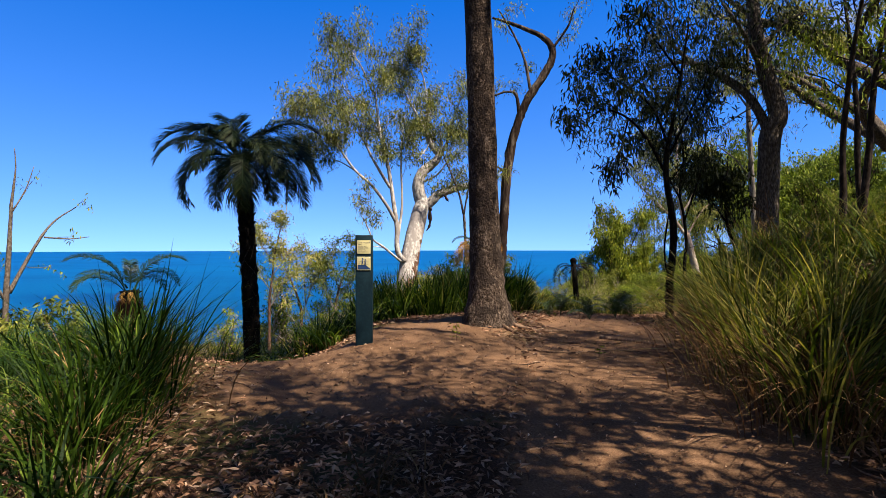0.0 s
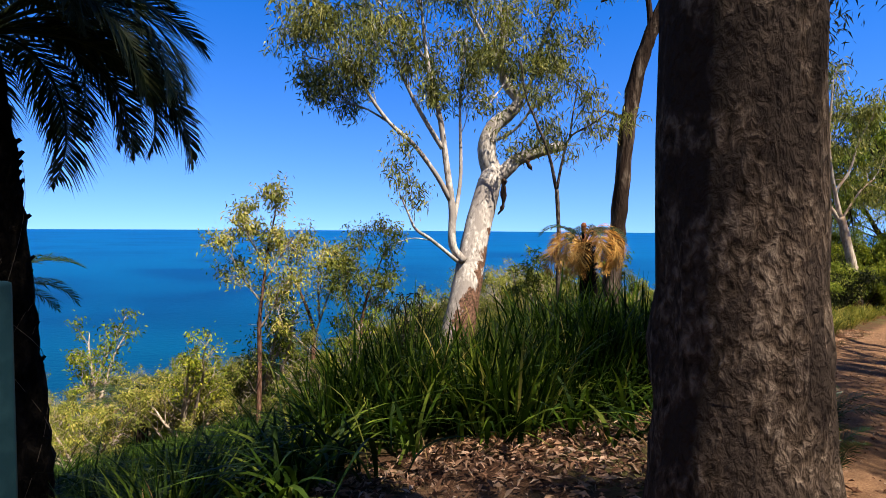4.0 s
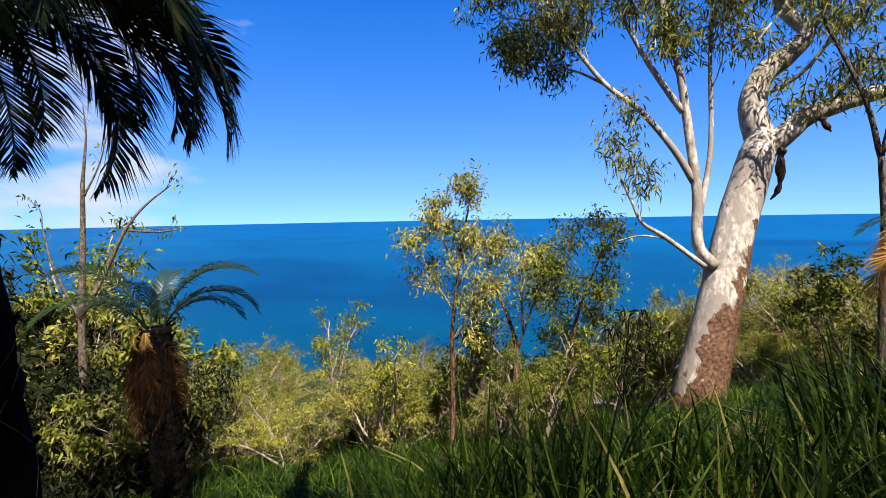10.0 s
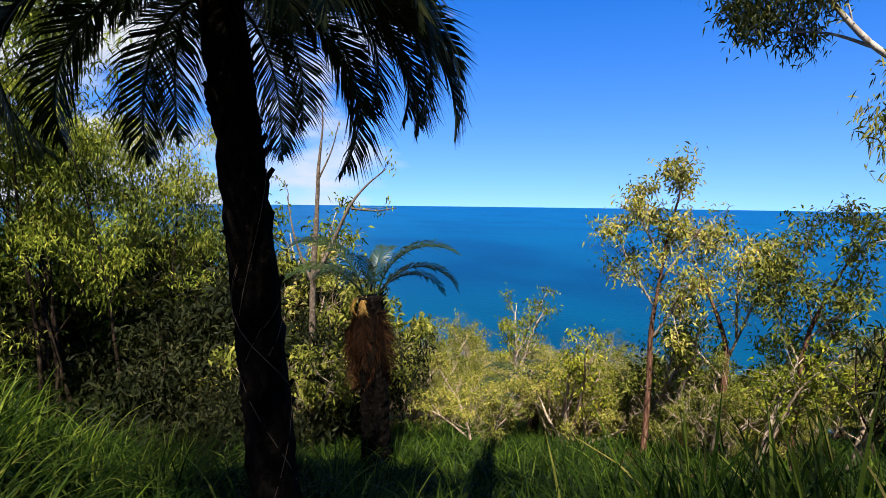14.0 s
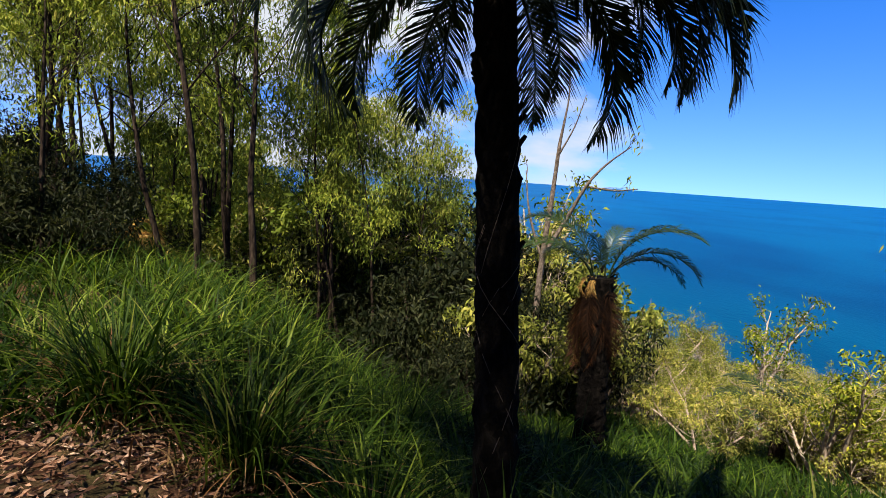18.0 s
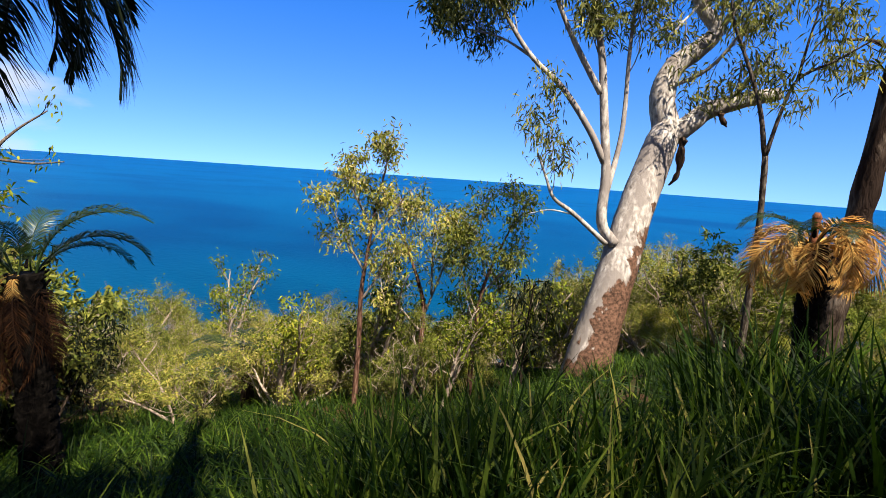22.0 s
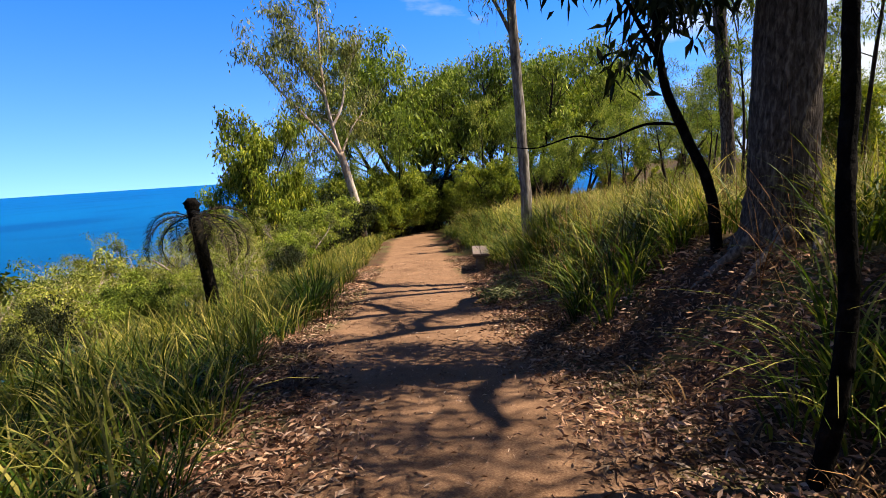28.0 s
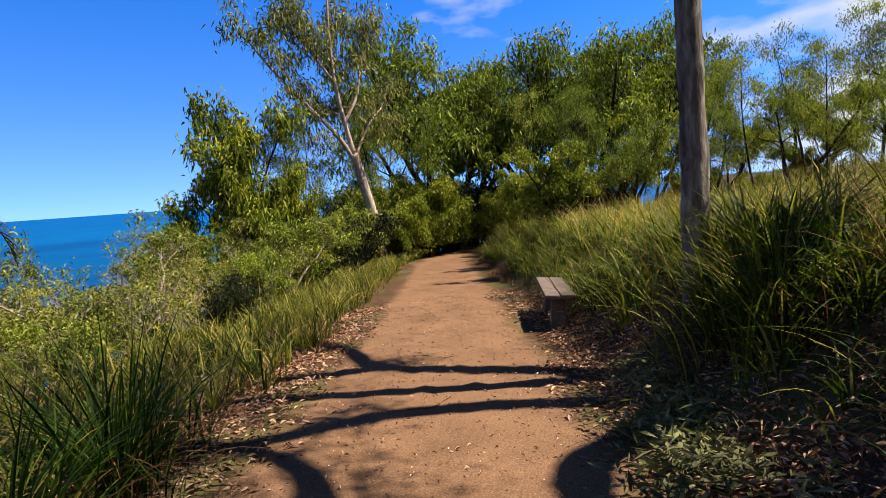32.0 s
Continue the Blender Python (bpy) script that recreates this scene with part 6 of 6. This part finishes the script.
def tussock(label, spots, per, height, width, lean, fan, dead, green=M_GRASS):
    """A grass tussock: green blades over a skirt of dead ones."""
    for x, y, s in spots:
        o = thing("grass_tussock", label, "grass tussock", (x, y, ground_at(x, y)), "grass tussocks")
        base = np.array([x, y, ground_at(x, y)])
        for nm, mat, n, h, w, le, fa in (("foliage", green, per, height, width, lean, fan), ("thatch", M_STRAW, dead, height * 0.66, 0.005, 1.3, fan * 1.35)):
            v, q = blades(np.array([x]), np.array([y]), n, h * s, w, _r, fa * s, le, 7)
            tagged(part(nm, mesh(nm, v - base, q, None, mat), o, "dead straw-coloured skirt" if nm == "thatch" else ""), kind="stuff")


tussock("big green grass tussock beside the track", ((-2.35, 3.7, 1.0), (-2.7, 4.3, 0.9), (-2.2, 3.1, 0.8), (6.45, 18.3, 0.9), (6.0, 17.6, 0.7), (-3.5, 6.1, 0.8), (-3.2, 6.9, 0.7), (-3.7, 5.3, 0.8), (-1.9, 7.3, 0.7)), 230, 1.15, 0.007, 0.7, 0.20, 90)
tussock("rank green grass tussock at the foot of the bank", ((10.35, 16.85, 1.0), (10.5, 16.45, 1.0), (10.1, 16.35, 0.9), (10.8, 16.8, 1.0)), 260, 0.95, 0.007, 0.8, 0.24, 60, M_BANK)
tussock("tall grass tussock with a dead straw skirt slumped over the bank", ((2.9, 5.0, 1.1), (3.3, 5.7, 1.1), (3.7, 6.6, 1.0), (2.62, 4.2, 1.0), (2.5, 3.4, 1.0), (3.2, 4.3, 1.1)), 210, 1.2, 0.007, 0.75, 0.22, 520, M_GOLD)

# ---------------------------------------------------------------- fallen leaves, sticks
def litter(name, label, n, area, keep, size=(0.068, 0.018)):
    x, y = scatter(_r, n, *area, keep)
    c = np.stack([x, y, land(x, y) + 0.006 + np.abs(_r.normal(size=len(x))) * 0.012], -1)
    d = _r.normal(size=c.shape) * np.array([1, 1, 0.22])
    v, t = leaf_arrays(c, d, size[0], size[1], _r, 0.05)
    v = v.reshape(-1, 4, 3)
    v[:, (1, 3), 2] += _r.uniform(0, 0.012, (len(v), 1))
    return tagged(new(name, mesh(name, v.reshape(-1, 3), None, t, M_LITTER)), label, "leaf litter", kind="stuff")


litter("leaf_litter", "fallen brown gum leaves thick along the track's sides", 600000, (-4.5, 14, -1, 24), lambda x, y: (clearing(x, y) > 0.34 + 0.22 * step(9, 6, y) + 0.26 * step(13, 17, y) + 0.42 * _r.uniform(size=len(x)) + 0.25 * lumps(x, y, 1.3)) & (clearing(x, y) < 1.35 + 0.5 * (x > 2.5)))
litter("scattered_leaves", "fallen leaves scattered on the bare track", 11000, (-3, 13, -1, 24), lambda x, y: clearing(x, y) < 0.8, (0.044, 0.011))

litter("leaf_scraps", "crumbled scraps of leaf and bark on the bare track", 42000, (-3, 13, -1, 24), lambda x, y: clearing(x, y) < 1.0, (0.022, 0.008))

# sticks and surface roots on the bare ground
M_STICK = bark("dry_stick", (0.05, 0.03, 0.02), (0.15, 0.09, 0.06), (0.28, 0.19, 0.13), 8.0, (1, 1, 0.4), 0.5)
for k in range(26):
    while True:
        x, y = _r.uniform(-2.5, 11), _r.uniform(1.5, 21)
        if clearing(np.array([x]), np.array([y]))[0] < 0.95:
            break
    a, l = _r.uniform(0, 6.28), _r.uniform(0.15, 0.6)
    pts = [(math.cos(a + 0.5 * math.sin(3 * s)) * s * l, math.sin(a + 0.5 * math.sin(3 * s)) * s * l) for s in np.linspace(0, 1, 5)]
    z0 = ground_at(x, y)
    b = Bag()
    tube(b, [(u, v, ground_at(x + u, y + v) - z0 + 0.006) for u, v in pts], [_r.uniform(0.005, 0.010), 0.003], 5, 0.1, _r)
    ob = new("stick", b.mesh("stick", M_STICK))
    ob.location = (x, y, z0)
    tagged(ob, "dry brown fallen stick lying on the track", "stick", "fallen sticks")
for pts, r in ((((0.85, 6.75), (1.2, 6.6), (1.6, 6.75), (2.1, 6.7)), 0.03), (((0.75, 6.6), (1.0, 6.2), (1.5, 5.9), (1.9, 5.95)), 0.022), (((-0.55, 5.3), (-0.9, 5.05), (-1.2, 4.6)), 0.007), (((0.9, 5.5), (1.3, 5.4), (1.75, 5.55), (2.2, 5.5)), 0.012), (((1.2, 4.9), (1.6, 5.2), (2.1, 5.3)), 0.010), (((1.9, 6.3), (2.3, 6.0), (2.6, 5.5), (2.7, 5.0)), 0.030)):
    z0 = ground_at(*pts[0])
    b = Bag()
    line = smoothed([(u, v, 0) for u, v in pts], 4)
    tube(b, [(u - pts[0][0], v - pts[0][1], ground_at(u, v) - z0 + r * 0.2) for u, v, _ in line], [r, r * 0.4], 7, 0.08, _r)
    ob = new("root", b.mesh("root", M_STICK, True))
    ob.location = (*pts[0], z0)
    tagged(ob, "gnarled brown tree root showing through the earth", "root", "surface roots")

# a small green weed and a few sprouts on the bare lookout
for x, y, n, h in ((0.15, 5.95, 26, 0.20), (-1.45, 5.4, 12, 0.12), (1.55, 5.2, 12, 0.14), (1.9, 8.2, 14, 0.2)):
    o = thing("weed", "small green weed sprouting from the bare earth", "weed", (x, y, ground_at(x, y)), "weeds")
    b = Bag()
    tube(b, [(0, 0, -0.02), (0.01, 0, h * 0.5), (0.0, 0.015, h)], [0.004, 0.002], 5, 0.1, _r)
    part("stem", b.mesh("stem", M_STICK), o)
    c = np.stack([_r.normal(size=n) * 0.025, _r.normal(size=n) * 0.025, _r.uniform(0.15, 1.0, n) * h], -1)
    v, t = leaf_arrays(c, _r.normal(size=(n, 3)) * np.array([1, 1, 0.4]), 0.055, 0.016, _r, 0.15)
    tagged(part("foliage", mesh("foliage", v, None, t, M_BRIGHT), o), kind="stuff")

# cut leafy branches dumped at the foot of the bank
for k, (x, y) in enumerate(((8.75, 16.2), (9.1, 16.45), (9.45, 16.65), (9.0, 15.95), (9.85, 17.0))):
    z0 = ground_at(x, y)
    o = thing("cut_branch", "cut branch with wilted grey-green leaves on the ground", "branch", (x, y, z0), "cut branches")
    a = _r.uniform(0, 6.28)
    line = np.array([(math.cos(a) * s * 0.7, math.sin(a) * s * 0.7, 0.03 + 0.10 * math.sin(s * 3)) for s in np.linspace(-0.5, 0.5, 6)])
    b = Bag()
    tube(b, line, [0.014, 0.006], 5, 0.05, _r)
    part("stem", b.mesh("stem", M_TWIG), o)
    c = line[_r.integers(0, 6, 260)] + _r.normal(size=(260, 3)) * np.array([0.13, 0.13, 0.05])
    c[:, 2] = np.abs(c[:, 2]) + 0.01
    v, t = leaf_arrays(c, _r.normal(size=(260, 3)) * np.array([1, 1, 0.35]), 0.10, 0.024, _r, 0.1)
    tagged(part("leaves", mesh("leaves", v, None, t, M_CUT), o), kind="stuff")

# fallen dead frond
o = thing("fallen_frond", "fallen orange-brown dead palm frond beside the track", "frond", (6.0, 18.2, ground_at(6.0, 18.2) + 0.08))
part("frond", F_DRY[0], o, "", pose(0, 0, 0, 90, 10, 200))

# ---------------------------------------------------------------- the ground beyond the lookout lies a little further north
def further(x, y):
    return y + 0.62 * np.maximum(step(6.2, 7.3, y), step(-1.8, -3.4, x))


for ob in list(scene.objects):
    if ob.parent or ob.type not in ("MESH", "EMPTY") or ob.name.startswith(("sea", "marker_post")):
        continue
    place = ob.matrix_basis.translation
    if ob.type == "MESH" and place.length < 1e-6:
        co = np.empty(len(ob.data.vertices) * 3, np.float32)
        ob.data.vertices.foreach_get("co", co)
        co = co.reshape(-1, 3)
        co[:, 1] = further(co[:, 0], co[:, 1])
        ob.data.vertices.foreach_set("co", co.ravel())
        ob.data.update()
    elif math.hypot(place.x - 0.6, place.y - 6.9) > 1.0:
        ob.matrix_basis = Matrix.Translation((0, float(further(place.x, place.y)) - place.y, 0)) @ ob.matrix_basis
